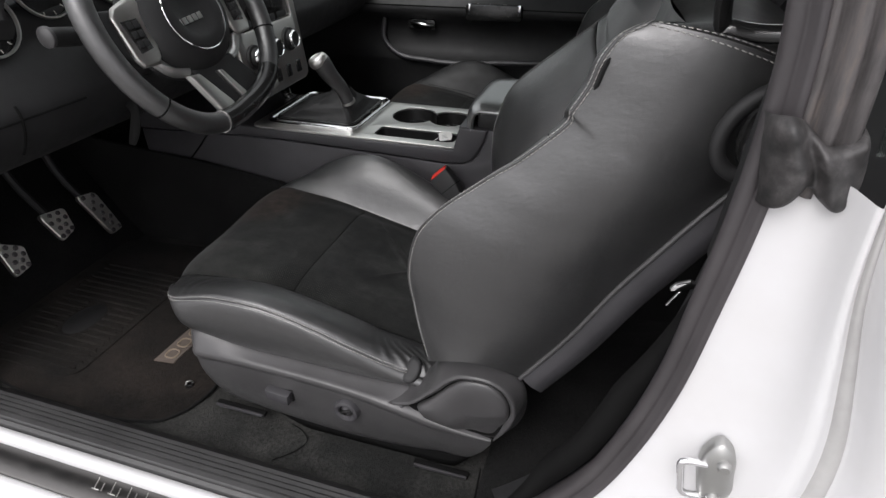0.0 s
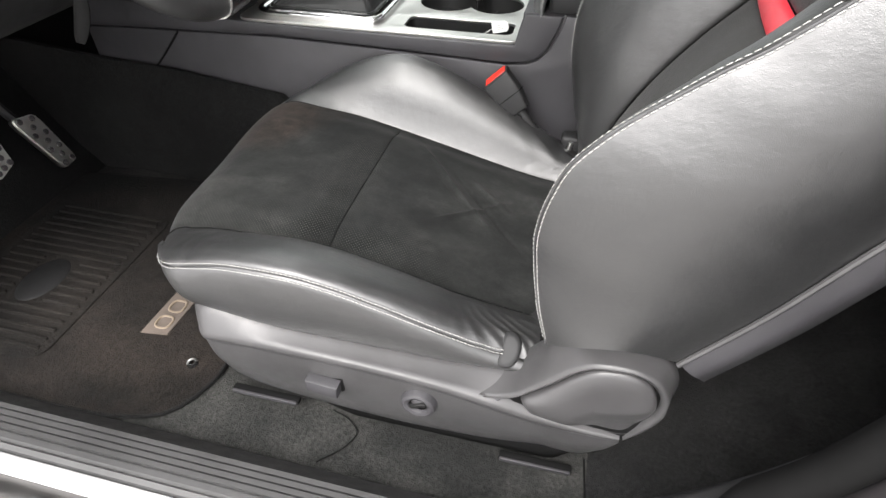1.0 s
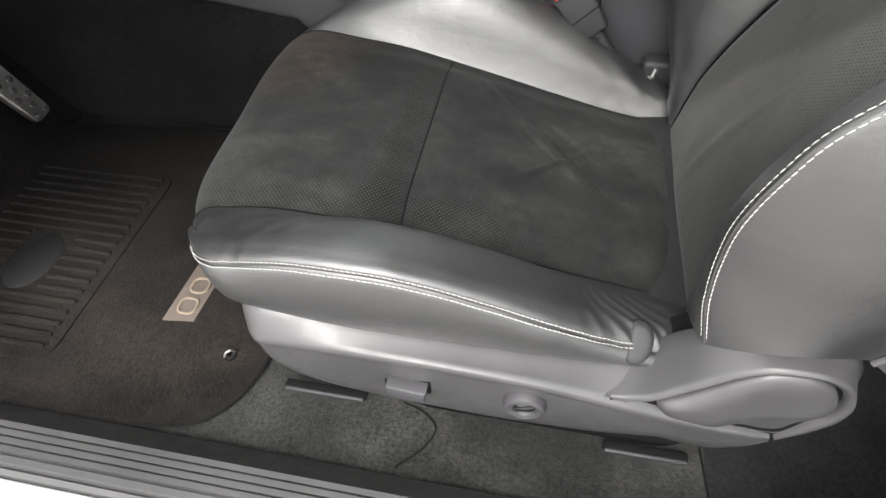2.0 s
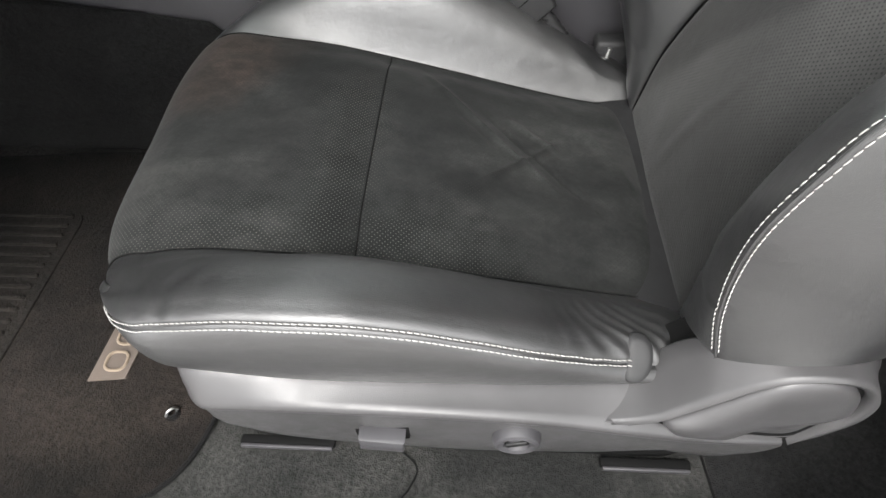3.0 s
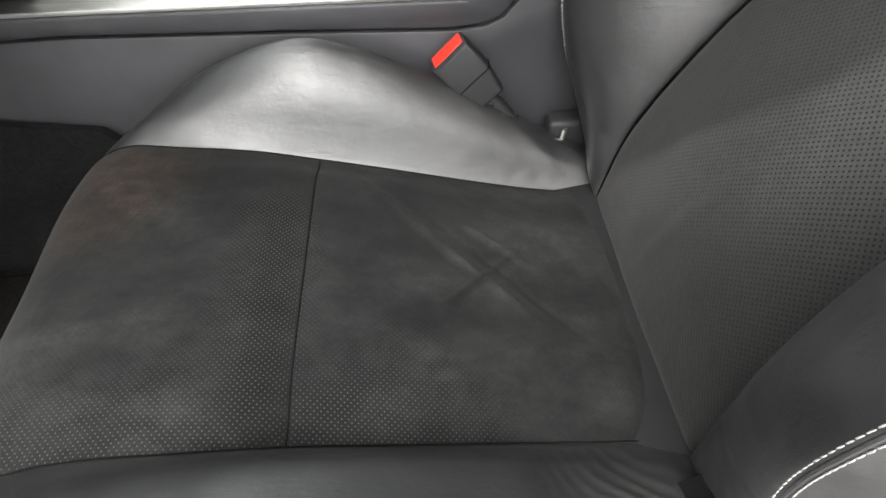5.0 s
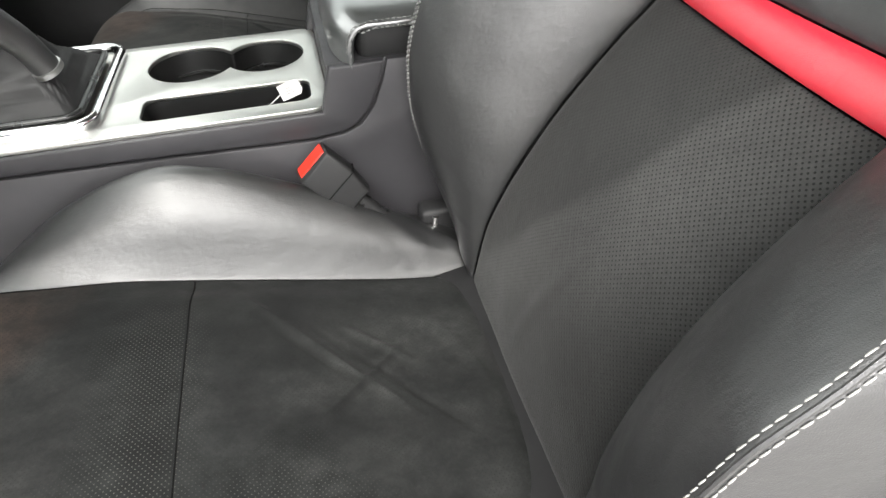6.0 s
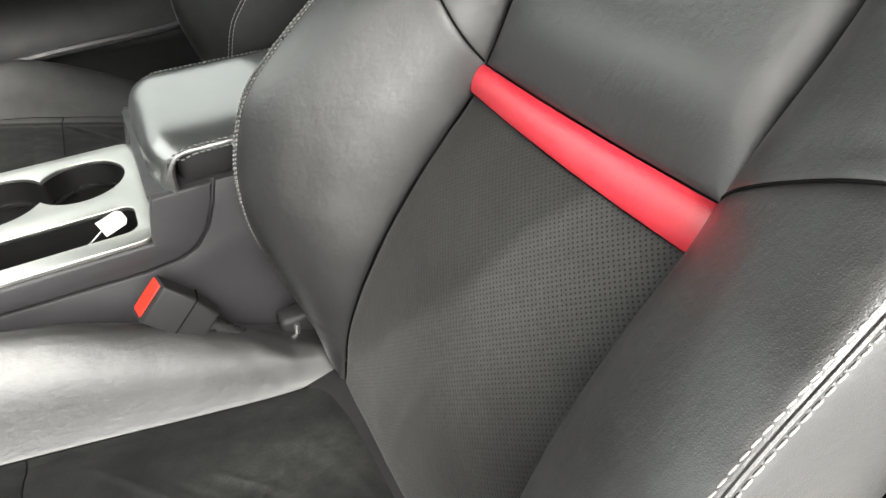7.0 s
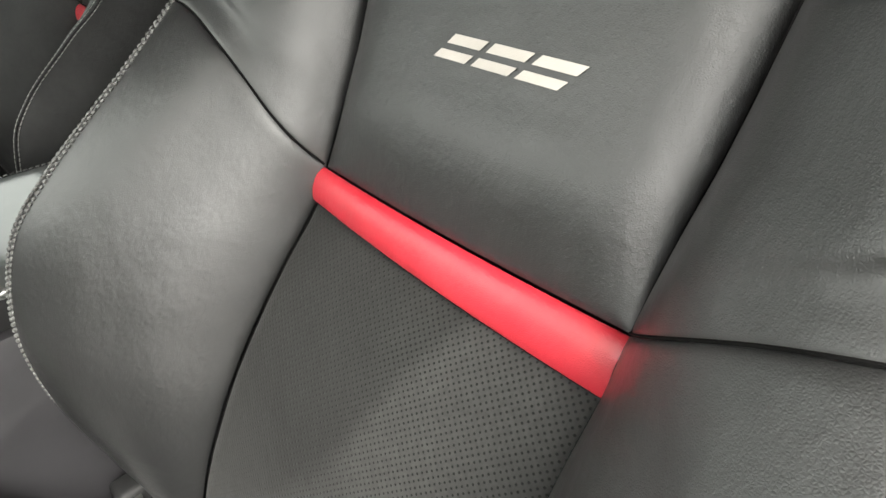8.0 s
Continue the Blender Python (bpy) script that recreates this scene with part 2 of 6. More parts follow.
PILLAR, wnt, wpb = mat("weathered_grey_trim", (0.1, 0.09, 0.09), 0.6)
wnt.links.new(ramp(wnt, noise_tex(wnt, 26, 6, 0.7, stretch=(1.6, 1.6, 0.35)), [(0.34, (0.035, 0.032, 0.032)), (0.52, (0.07, 0.064, 0.064)), (0.66, (0.11, 0.09, 0.08))]), wpb.inputs["Base Color"])
bump(wnt, wpb, noise_tex(wnt, 120, 4), 0.3, 0.001)
CRUMPLED, knt, kpb = mat("crumpled_rubber", (0.03, 0.03, 0.03), 0.55)
knt.links.new(ramp(knt, noise_tex(knt, 55, 6, 0.65), [(0.36, (0.010, 0.010, 0.010)), (0.52, (0.028, 0.026, 0.026)), (0.68, (0.06, 0.056, 0.056))]), kpb.inputs["Base Color"])
bump(knt, kpb, noise_tex(knt, 90, 4), 0.4, 0.002)
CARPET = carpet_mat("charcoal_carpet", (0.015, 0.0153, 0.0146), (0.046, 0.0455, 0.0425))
# black carpet, with the footwell's shade put into its colour as well
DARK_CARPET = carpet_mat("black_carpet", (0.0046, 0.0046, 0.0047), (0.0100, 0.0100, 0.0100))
# darker cloth; the shade behind the seat is put into its colour too
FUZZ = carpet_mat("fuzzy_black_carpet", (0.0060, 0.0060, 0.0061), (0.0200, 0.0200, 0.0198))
MATCARPET = carpet_mat("dusty_mat_carpet", (0.0028, 0.0027, 0.0025), (0.020, 0.0158, 0.0132))
CHROME = metal("chrome", (0.82, 0.82, 0.83), 0.07)
SATIN = metal("satin_silver", (0.64, 0.635, 0.61), 0.36, (1, 30, 30))
STEEL = metal("brushed_steel", (0.50, 0.50, 0.49), 0.38, (1, 40, 40))
DARK_STEEL = metal("dark_brushed_steel", (0.16, 0.155, 0.15), 0.34, (1, 40, 40))
DULL = metal("dull_zinc", (0.42, 0.42, 0.41), 0.45)
PAINT, pnt, pp = mat("white_car_paint", (0.56, 0.56, 0.57), 0.3)
pnt.links.new(ramp(pnt, noise_tex(pnt, 7, 6, 0.6), [(0.3, (0.535, 0.53, 0.53)), (0.7, (0.575, 0.575, 0.585))]), pp.inputs["Base Color"])
SEALER = grained("grey_seam_sealer", (0.36, 0.355, 0.35), 0.6, 250, 0.5)
# darker copy of the satin silver: the cabin's dimness is put into it
SATIN_SHADED = metal("shaded_satin_silver", (0.52, 0.51, 0.49), 0.33, (1, 30, 30))
HEADLINER = grained("grey_headliner", (0.30, 0.30, 0.29), 0.9, 900, 0.3)
PAD_RUBBER = carpet_mat("dusty_rubber", (0.004, 0.0038, 0.0035), (0.021, 0.018, 0.0155))
PAPER = grained("white_paper", (0.75, 0.75, 0.72), 0.8)
BUTTON = grained("red_plastic", (0.75, 0.035, 0.02), 0.35, 800, 0.1)
GOLD = grained("tan_embroidery", (0.19, 0.15, 0.11), 0.8, 1500, 0.5)
TAUPE = grained("taupe_fabric", (0.085, 0.068, 0.056), 0.85, 1500, 0.5)
FOIL = grained("silver_print", (0.52, 0.49, 0.45), 0.5, 1500, 0.25)
INK = grained("dark_ink", (0.22, 0.22, 0.22), 0.7)
GLASS, gnt, _ = mat("clear_glass", (0.9, 0.95, 0.93), 0.02)
g_clear, g_gloss, g_mix, g_fres = (gnt.nodes.new("ShaderNode" + k) for k in ("BsdfTransparent", "BsdfGlossy", "MixShader", "Fresnel"))
g_clear.inputs[0].default_value, g_gloss.inputs["Roughness"].default_value = (0.86, 0.90, 0.88, 1), 0.01
gnt.links.new(g_fres.outputs[0], g_mix.inputs[0])
gnt.links.new(g_clear.outputs[0], g_mix.inputs[1])
gnt.links.new(g_gloss.outputs[0], g_mix.inputs[2])
gnt.links.new(g_mix.outputs[0], gnt.nodes["Material Output"].inputs["Surface"])
# tint added to the unseen side window, to dim the passenger's seat
DIM_GLASS, tnt, _ = mat("dimming_glass", (0.5, 0.52, 0.5), 0.02)
t_clear, t_gloss, t_mix, t_fres = (tnt.nodes.new("ShaderNode" + k) for k in ("BsdfTransparent", "BsdfGlossy", "MixShader", "Fresnel"))
t_clear.inputs[0].default_value, t_gloss.inputs["Roughness"].default_value = (0.34, 0.37, 0.36, 1), 0.01
tnt.links.new(t_fres.outputs[0], t_mix.inputs[0])
tnt.links.new(t_clear.outputs[0], t_mix.inputs[1])
tnt.links.new(t_gloss.outputs[0], t_mix.inputs[2])
tnt.links.new(t_mix.outputs[0], tnt.nodes["Material Output"].inputs["Surface"])
CONCRETE, cnt, cp = mat("grey_concrete", (0.3, 0.29, 0.28), 0.8)
cnt.links.new(ramp(cnt, noise_tex(cnt, 1.2, 8, 0.65), [(0.3, (0.22, 0.215, 0.21)), (0.7, (0.32, 0.315, 0.305))]), cp.inputs["Base Color"])
bump(cnt, cp, noise_tex(cnt, 40, 6, 0.7), 0.3, 0.003)


# ---- building helpers ----
def ip(table, x):
    """Smooth curve through rows (x, a, b, ...), sorted by x."""
    tb = np.array(table, float)
    xs, ys = tb[:, 0], tb[:, 1:]
    d = np.gradient(ys, xs, axis=0)
    x = np.clip(np.atleast_1d(np.array(x, float)), xs[0], xs[-1])
    i = np.clip(np.searchsorted(xs, x) - 1, 0, len(xs) - 2)
    h = (xs[i + 1] - xs[i])[:, None]
    t = (x - xs[i])[:, None] / h
    r = (2 * t**3 - 3 * t**2 + 1) * ys[i] + (t**3 - 2 * t**2 + t) * h * d[i] + (3 * t**2 - 2 * t**3) * ys[i + 1] + (t**3 - t**2) * h * d[i + 1]
    return r


def at_row(table, x):
    """One row of a smooth curve through rows (x, a, b, ...), as ip gives it."""
    n = len(table)
    x = min(max(x, table[0][0]), table[-1][0])
    i = 0
    while i < n - 2 and table[i + 1][0] < x:
        i += 1

    def slope(k, c):
        if k == 0 or k == n - 1:
            a, b = (0, 1) if k == 0 else (n - 2, n - 1)
            return (table[b][c] - table[a][c]) / (table[b][0] - table[a][0])
        h0, h1 = table[k][0] - table[k - 1][0], table[k + 1][0] - table[k][0]
        return (h1 * (table[k][c] - table[k - 1][c]) / h0 + h0 * (table[k + 1][c] - table[k][c]) / h1) / (h0 + h1)

    h = table[i + 1][0] - table[i][0]
    t = (x - table[i][0]) / h
    a, b, d, e = 2 * t**3 - 3 * t**2 + 1, t**3 - 2 * t**2 + t, 3 * t**2 - 2 * t**3, t**3 - t**2
    return [a * table[i][c] + b * h * slope(i, c) + d * table[i + 1][c] + e * h * slope(i + 1, c) for c in range(1, len(table[0]))]


def ip1(table, x):
    return at_row(table, x)[0]


def along(points, n):
    """n points evenly spaced along a smooth curve through points."""
    p = np.array(points, float)
    s = np.r_[0, np.cumsum(np.linalg.norm(np.diff(p, axis=0), axis=1))]
    fine = ip(np.c_[s, p], np.linspace(0, s[-1], 300))
    s2 = np.r_[0, np.cumsum(np.linalg.norm(np.diff(fine, axis=0), axis=1))]
    q = np.linspace(0, s2[-1], n)
    return np.stack([np.interp(q, s2, fine[:, k]) for k in range(p.shape[1])], axis=1)


def sheet(pts, uvs=None, flip=False, close=False):
    """A mesh from a grid of points."""
    nu, nv = len(pts), len(pts[0])
    me = bpy.data.meshes.new("sheet")
    flat = [tuple(float(c) for c in pts[i][j]) for i in range(nu) for j in range(nv)]
    quads = []
    for i in range(nu if close else nu - 1):
        k = (i + 1) % nu
        for j in range(nv - 1):
            q = (i * nv + j, k * nv + j, k * nv + j + 1, i * nv + j + 1)
            quads.append(q[::-1] if flip else q)
    me.from_pydata(flat, [], quads)
    if uvs is not None:
        lay = me.uv_layers.new(name="UVMap")
        fl = [uvs[i][j] for i in range(nu) for j in range(nv)]
        for lp in me.loops:
            lay.data[lp.index].uv = fl[lp.vertex_index]
    me.shade_smooth()
    return me


def place(ob, parent):
    if parent is not None:
        ob.parent = parent
        if parent.type == "EMPTY":
            ob.matrix_parent_inverse = Matrix.Translation(-parent.location)
    return ob


def part(name, shape, material, parent=None, label="", smooth=True, angle=40):
    """Links a bmesh or mesh as ONE object under a thing or a part (or at top level)."""
    me = shape
    if isinstance(shape, bmesh.types.BMesh):
        me = bpy.data.meshes.new(name)
        bmesh.ops.recalc_face_normals(shape, faces=shape.faces)
        shape.to_mesh(me)
        shape.free()
        if smooth:
            me.shade_smooth()
            me.set_sharp_from_angle(angle=radians(angle))
    me.name = name
    me.materials.append(material)
    ob = place(new(name, me), parent)
    if label:
        ob["label"] = label
    return ob


def thing(name, at, label, category, group="", kind=""):
    e = new(name)
    e.empty_display_size = 0.1
    e.location = at
    return tagged(e, label, category, group, kind)


def box(lo, hi, bevel=0.003, seg=2, bm=None):
    """A box with rounded edges."""
    b = bmesh.new()
    lo, hi = Vector(lo), Vector(hi)
    bmesh.ops.create_cube(b, size=1.0, matrix=Matrix.Translation((lo + hi) / 2) @ Matrix.Diagonal((*(hi - lo), 1)))
    if bevel:
        bmesh.ops.bevel(b, geom=b.edges[:], offset=bevel, segments=seg, affect="EDGES", profile=0.5)
    return join(bm, b)


def join(bm, b):
    if bm is None:
        return b
    me = bpy.data.meshes.new("tmp")
    b.to_mesh(me)
    b.free()
    bm.from_mesh(me)
    bpy.data.meshes.remove(me)
    return bm


def move(bm, m):
    bmesh.ops.transform(bm, matrix=m, verts=bm.verts)
    return bm


def prism(outline, lo, hi, axis="y", bevel=0.003, seg=2):
    """A plate: the outline in the two other axes, drawn out from lo to hi along axis."""
    b = bmesh.new()

    def at(p, w):
        return {"x": (w, p[0], p[1]), "y": (p[0], w, p[1]), "z": (p[0], p[1], w)}[axis]

    low = [b.verts.new(at(p, lo)) for p in outline]
    top = [b.verts.new(at(p, hi)) for p in outline]
    n = len(outline)
    b.faces.new(low[::-1]), b.faces.new(top)
    for i in range(n):
        b.faces.new((low[i], low[(i + 1) % n], top[(i + 1) % n], top[i]))
    bmesh.ops.recalc_face_normals(b, faces=b.faces)
    if bevel:
        rims = [e for e in b.edges if (e.verts[0] in low) == (e.verts[1] in low)]
        bmesh.ops.bevel(b, geom=rims, offset=bevel, segments=seg, affect="EDGES", profile=0.5)
    return b


def rounded(x0, y0, x1, y1, r, n=5):
    """A rectangle's outline with rounded corners."""
    out = []
    for cx, cy, a in ((x1 - r, y1 - r, 0), (x0 + r, y1 - r, 90), (x0 + r, y0 + r, 180), (x1 - r, y0 + r, 270)):
        for k in range(n + 1):
            w = radians(a + 90 * k / n)
            out.append((cx + r * math.cos(w), cy + r * math.sin(w)))
    return out


def tube(path, radius, seg=8, closed=False, squash=1.0, caps=True):
    """A tube along a path; radius is a number or one for each point."""
    p = [Vector(q) for q in path]
    n = len(p)
    rad = [radius] * n if isinstance(radius, (int, float)) else list(radius)
    b = bmesh.new()
    rings, up = [], None
    for i in range(n):
        d = (p[(i + 1) % n] - p[i - 1]) if closed else (p[min(i + 1, n - 1)] - p[max(i - 1, 0)])
        d.normalize()
        if up is None:
            up = d.orthogonal().normalized()
        up = (up - d * up.dot(d)).normalized()
        side = d.cross(up)
        rings.append([b.verts.new(p[i] + rad[i] * (math.cos(2 * math.pi * k / seg) * up + squash * math.sin(2 * math.pi * k / seg) * side)) for k in range(seg)])
    for i in range(n if closed else n - 1):
        r0, r1 = rings[i], rings[(i + 1) % n]
        for k in range(seg):
            b.faces.new((r0[k], r0[(k + 1) % seg], r1[(k + 1) % seg], r1[k]))
    if not closed and caps:
        b.faces.new(rings[0][::-1]), b.faces.new(rings[-1])
    return b


def lathe(profile, seg=32, m=None):
    """Rows (radius, height) turned about z."""
    b = bmesh.new()
    rings = []
    for r, h in profile:
        if r < 1e-5:
            rings.append([b.verts.new((0, 0, h))])
        else:
            rings.append([b.verts.new((r * math.cos(2 * math.pi * k / seg), r * math.sin(2 * math.pi * k / seg), h)) for k in range(seg)])
    for a, c in zip(rings, rings[1:]):
        for k in range(seg):
            j = (k + 1) % seg
            q = [a[k % len(a)], a[j % len(a)], c[j % len(c)], c[k % len(c)]]
            q = [v for i, v in enumerate(q) if v not in q[:i]]
            if len(q) > 2:
                b.faces.new(q)
    return move(b, m) if m is not None else b


def fill(outlines, lo, hi, bevel=0.0, axis="z"):
    """A flat plate with holes: the first outline is the rim, the others are cut out."""
    cu = bpy.data.curves.new("outline", "CURVE")
    cu.dimensions, cu.fill_mode = "2D", "BOTH"
    cu.extrude, cu.bevel_depth, cu.bevel_resolution = max((hi - lo) / 2 - bevel, 0), bevel, 2
    for o in outlines:
        s = cu.splines.new("POLY")
        s.points.add(len(o) - 1)
        for q, (x, y) in zip(s.points, o):
            q.co = (x, y, 0, 1)
        s.use_cyclic_u = True
    ob = new("outline", cu)
    me = bpy.data.meshes.new_from_object(ob.evaluated_get(bpy.context.evaluated_depsgraph_get()))
    bpy.data.objects.remove(ob)
    b = bmesh.new()
    b.from_mesh(me)
    bpy.data.meshes.remove(me)
    bmesh.ops.remove_doubles(b, verts=b.verts, dist=1e-5)
    return move(b, Matrix.Translation((0, 0, (lo + hi) / 2)))


def stitches(path, normals, length=0.0062, gap=0.0026, r=0.0011):
    """A row of thread stitches lying on a surface along a path, joined into one mesh."""
    p, nn = np.array(path, float), np.array(normals, float)
    s = np.r_[0, np.cumsum(np.linalg.norm(np.diff(p, axis=0), axis=1))]
    verts, faces = [], []
    k = 0.0
    prof = ((0.0, 0.35), (0.15, 0.9), (0.5, 1.0), (0.85, 0.9), (1.0, 0.35))
    while k + length < s[-1]:
        a = np.array([np.interp(k, s, p[:, i]) for i in range(3)])
        c = np.array([np.interp(k + length, s, p[:, i]) for i in range(3)])
        n = np.array([np.interp(k, s, nn[:, i]) for i in range(3)])
        n /= np.linalg.norm(n)
        d = (c - a) / np.linalg.norm(c - a)
        w = np.cross(d, n)
        tilt = w * 0.0002
        base = len(verts)
        for f, q in prof:
            o = a + (c - a) * f + n * (r * 0.7 * q) + tilt * (f - 0.5) * 2
            for g in range(6):
                an = 2 * math.pi * g / 6
                verts.append(tuple(o + r * q * (math.cos(an) * w + math.sin(an) * n)))
        for f in range(4):
            for g in range(6):
                h = (g + 1) % 6
                faces.append((base + f * 6 + g, base + f * 6 + h, base + f * 6 + 6 + h, base + f * 6 + 6 + g))
        faces.append(tuple(base + g for g in range(5, -1, -1)))
        faces.append(tuple(base + 24 + g for g in range(6)))
        k += length + gap
    me = bpy.data.meshes.new("stitches")
    me.from_pydata(verts, [], faces)
    me.shade_smooth()
    return me



def pillow(outline, edge, top, rings=9):
    """A cushion-shaped plate in the x-z plane: its rim at y edge, its middle at y top."""
    o = np.array(outline, float)
    c = o.mean(axis=0)
    rows_ = []
    for p in o:
        row = [(p[0], edge + 0.012, p[1])]
        for k in range(rings + 1):
            s = 1 - (k / rings) ** 1.6
            q = c + (p - c) * s
            row.append((q[0], edge + (top - edge) * (1 - s ** 3.2) ** 0.8, q[1]))
        rows_.append(row)
    return sheet(rows_, close=True)


# ---- the driver's seat ----
YC = 0.897          # middle of the seat
CUSH_LEVEL = [(-0.83, 0.550), (-0.756, 0.567), (-0.676, 0.580), (-0.60, 0.584), (-0.558, 0.579), (-0.483, 0.556), (-0.43, 0.541), (-0.377, 0.527), (-0.297, 0.520), (-0.2, 0.512)]
SEAM_OUT = [(-0.83, 0.702, 0.592), (-0.772, 0.709, 0.598), (-0.741, 0.716, 0.599), (-0.70, 0.719, 0.600), (-0.65, 0.721, 0.596), (-0.598, 0.725, 0.587), (-0.55, 0.730, 0.574), (-0.50, 0.732, 0.563), (-0.45, 0.735, 0.550), (-0.40, 0.738, 0.537), (-0.348, 0.740, 0.525), (-0.294, 0.743, 0.512), (-0.24, 0.746, 0.499), (-0.16, 0.750, 0.480)]
CUSH_IN = [(-0.86, 0.590), (-0.783, 0.611), (-0.709, 0.604), (-0.634, 0.594), (-0.57, 0.579), (-0.483, 0.557), (-0.404, 0.536), (-0.323, 0.516), (-0.242, 0.501), (-0.2, 0.492)]
CREST_IN = [(-0.86, 0.530), (-0.80, 0.574), (-0.729, 0.630), (-0.683, 0.656), (-0.612, 0.680), (-0.568, 0.683), (-0.52, 0.672), (-0.459, 0.646), (-0.394, 0.612), (-0.323, 0.572), (-0.245, 0.530), (-0.2, 0.508)]
STITCH = [(-0.83, 0.575, 0.630), (-0.762, 0.595, 0.630), (-0.721, 0.612, 0.621), (-0.674, 0.628, 0.614), (-0.633, 0.636, 0.611), (-0.595, 0.640, 0.609), (-0.559, 0.638, 0.610), (-0.523, 0.630, 0.613), (-0.485, 0.617, 0.617), (-0.445, 0.601, 0.621), (-0.401, 0.580, 0.627), (-0.35, 0.551, 0.639), (-0.30, 0.526, 0.651), (-0.2, 0.50, 0.665)]
LOW = [(-0.83, 0.552), (-0.74, 0.548), (-0.68, 0.539), (-0.62, 0.528), (-0.50, 0.516), (-0.40, 0.507), (-0.34, 0.500), (-0.27, 0.496), (-0.2, 0.49)]
HEM = [(-0.83, 0.628), (-0.72, 0.622), (-0.60, 0.624), (-0.50, 0.630), (-0.40, 0.637), (-0.30, 0.648), (-0.2, 0.655)]


@functools.lru_cache(maxsize=20000)
def section(x):
    """The cushion's outline across the seat at x: rows (place, y, z). Places: 0 inner hem, 2 inner crest, 3 inner seam, 5 outer seam, 6 outer crest, 7 stitching, 8 outer hem."""
    zi, zc, zs, zl = (ip1(t, x) for t in (CUSH_IN, CREST_IN, STITCH, LOW))
    yo, zo = at_row(SEAM_OUT, x)
    taper = 0.02 * max(0.0, (x + 0.42) / 0.2)
    mid = 0.5 * (0.8 * ip1(CUSH_LEVEL, x) + 0.2 * zo + zi) - 0.002
    ys, yh = at_row(STITCH, x)[1], ip1(HEM, x)
    return [
        (0, 1.196, zc - 0.17), (0.5, 1.198, zc - 0.12), (1, 1.192, zc - 0.045), (1.5, 1.172, zc - 0.010), (2, 1.148 - taper, zc),
        (2.5, 1.112 - taper / 2, 0.54 * zc + 0.46 * zi + 0.009), (3, 1.078, zi), (3.4, 1.03, 0.6 * zi + 0.4 * mid + 0.007), (4, 0.907, mid + 0.010), (4.6, yo + 0.053, 0.6 * zo + 0.4 * mid + 0.007),
        (5, yo, zo), (5.4, yo - 0.029, zo + 0.52 * (zs - zo) + 0.008), (6, 0.5 * (ys + yo - 0.020), zo + 0.86 * (zs - zo) + 0.011), (6.6, ys + 0.018, zs + 0.009), (7, ys, zs), (7.5, 0.5 * (ys + yh) - 0.008, 0.5 * (zs + zl)), (8, yh, zl), (8.3, yh + 0.016, zl - 0.012),
    ]


CREASES = [((-0.50, 1.03), (-0.36, 0.88), 0.0040, 0.0042), ((-0.43, 0.98), (-0.31, 0.855), -0.0034, 0.0042), ((-0.44, 0.865), (-0.345, 0.955), 0.0040, 0.0042), ((-0.40, 0.985), (-0.345, 0.94), 0.0042, 0.004), ((-0.47, 0.98), (-0.42, 0.93), -0.003, 0.004), ((-0.30, 0.99), (-0.26, 0.90), 0.0020, 0.008), ((-0.36, 0.83), (-0.42, 0.80), 0.0022, 0.006)]


def creases(x, y):
    """Pressed folds of the worn suede."""
    z = 0.0022 * noise.noise((x * 16, y * 16, 2.0)) + 0.0010 * noise.noise((x * 45, y * 45, 5.0))
    for (x0, y0), (x1, y1), h, w in CREASES:
        dx, dy = x1 - x0, y1 - y0
        q = ((x - x0) * dx + (y - y0) * dy) / (dx * dx + dy * dy)
        d = ((x - x0) * dy - (y - y0) * dx) / math.hypot(dx, dy)
        end = math.exp(-(max(0, abs(q - 0.5) - 0.4) / 0.18) ** 2)
        z += h * end * math.exp(-(d / w) ** 2)
    return z


def gathers(x, y):
    """Fan of leather folds that runs together at the bolster's rear end."""
    r = math.hypot(x + 0.284, y - 0.690)
    lean = 0.8 * math.exp(-r / 0.07)
    w = x + (0.35 + lean) * (y - 0.66) + 1.5 * (y - 0.66) ** 2 + 0.030 * noise.noise((x * 12, y * 12, 1))
    near = math.exp(-(max(0.0, -0.30 - x) / 0.085) ** 1.4)
    patch = 0.45 + 0.55 * noise.noise((x * 12, y * 22, 5))
    fold = (0.5 + 0.5 * math.sin(w * 290 + 4 * noise.noise((x * 9, y * 7, 11)))) ** 1.3
    arcs = math.sin(math.hypot(x + 0.60, (y - 0.615) * 1.3) * 250 + 5 * noise.noise((x * 14, y * 9, 6)))
    front = math.exp(-((x + 0.69) / 0.055) ** 2) * max(0.0, 0.4 + noise.noise((x * 16, y * 16, 2)))
    return near * 0.0021 * fold * max(0.0, patch) + 0.0005 * front * arcs + 0.0013 * noise.noise((x * 22, y * 22, 8))


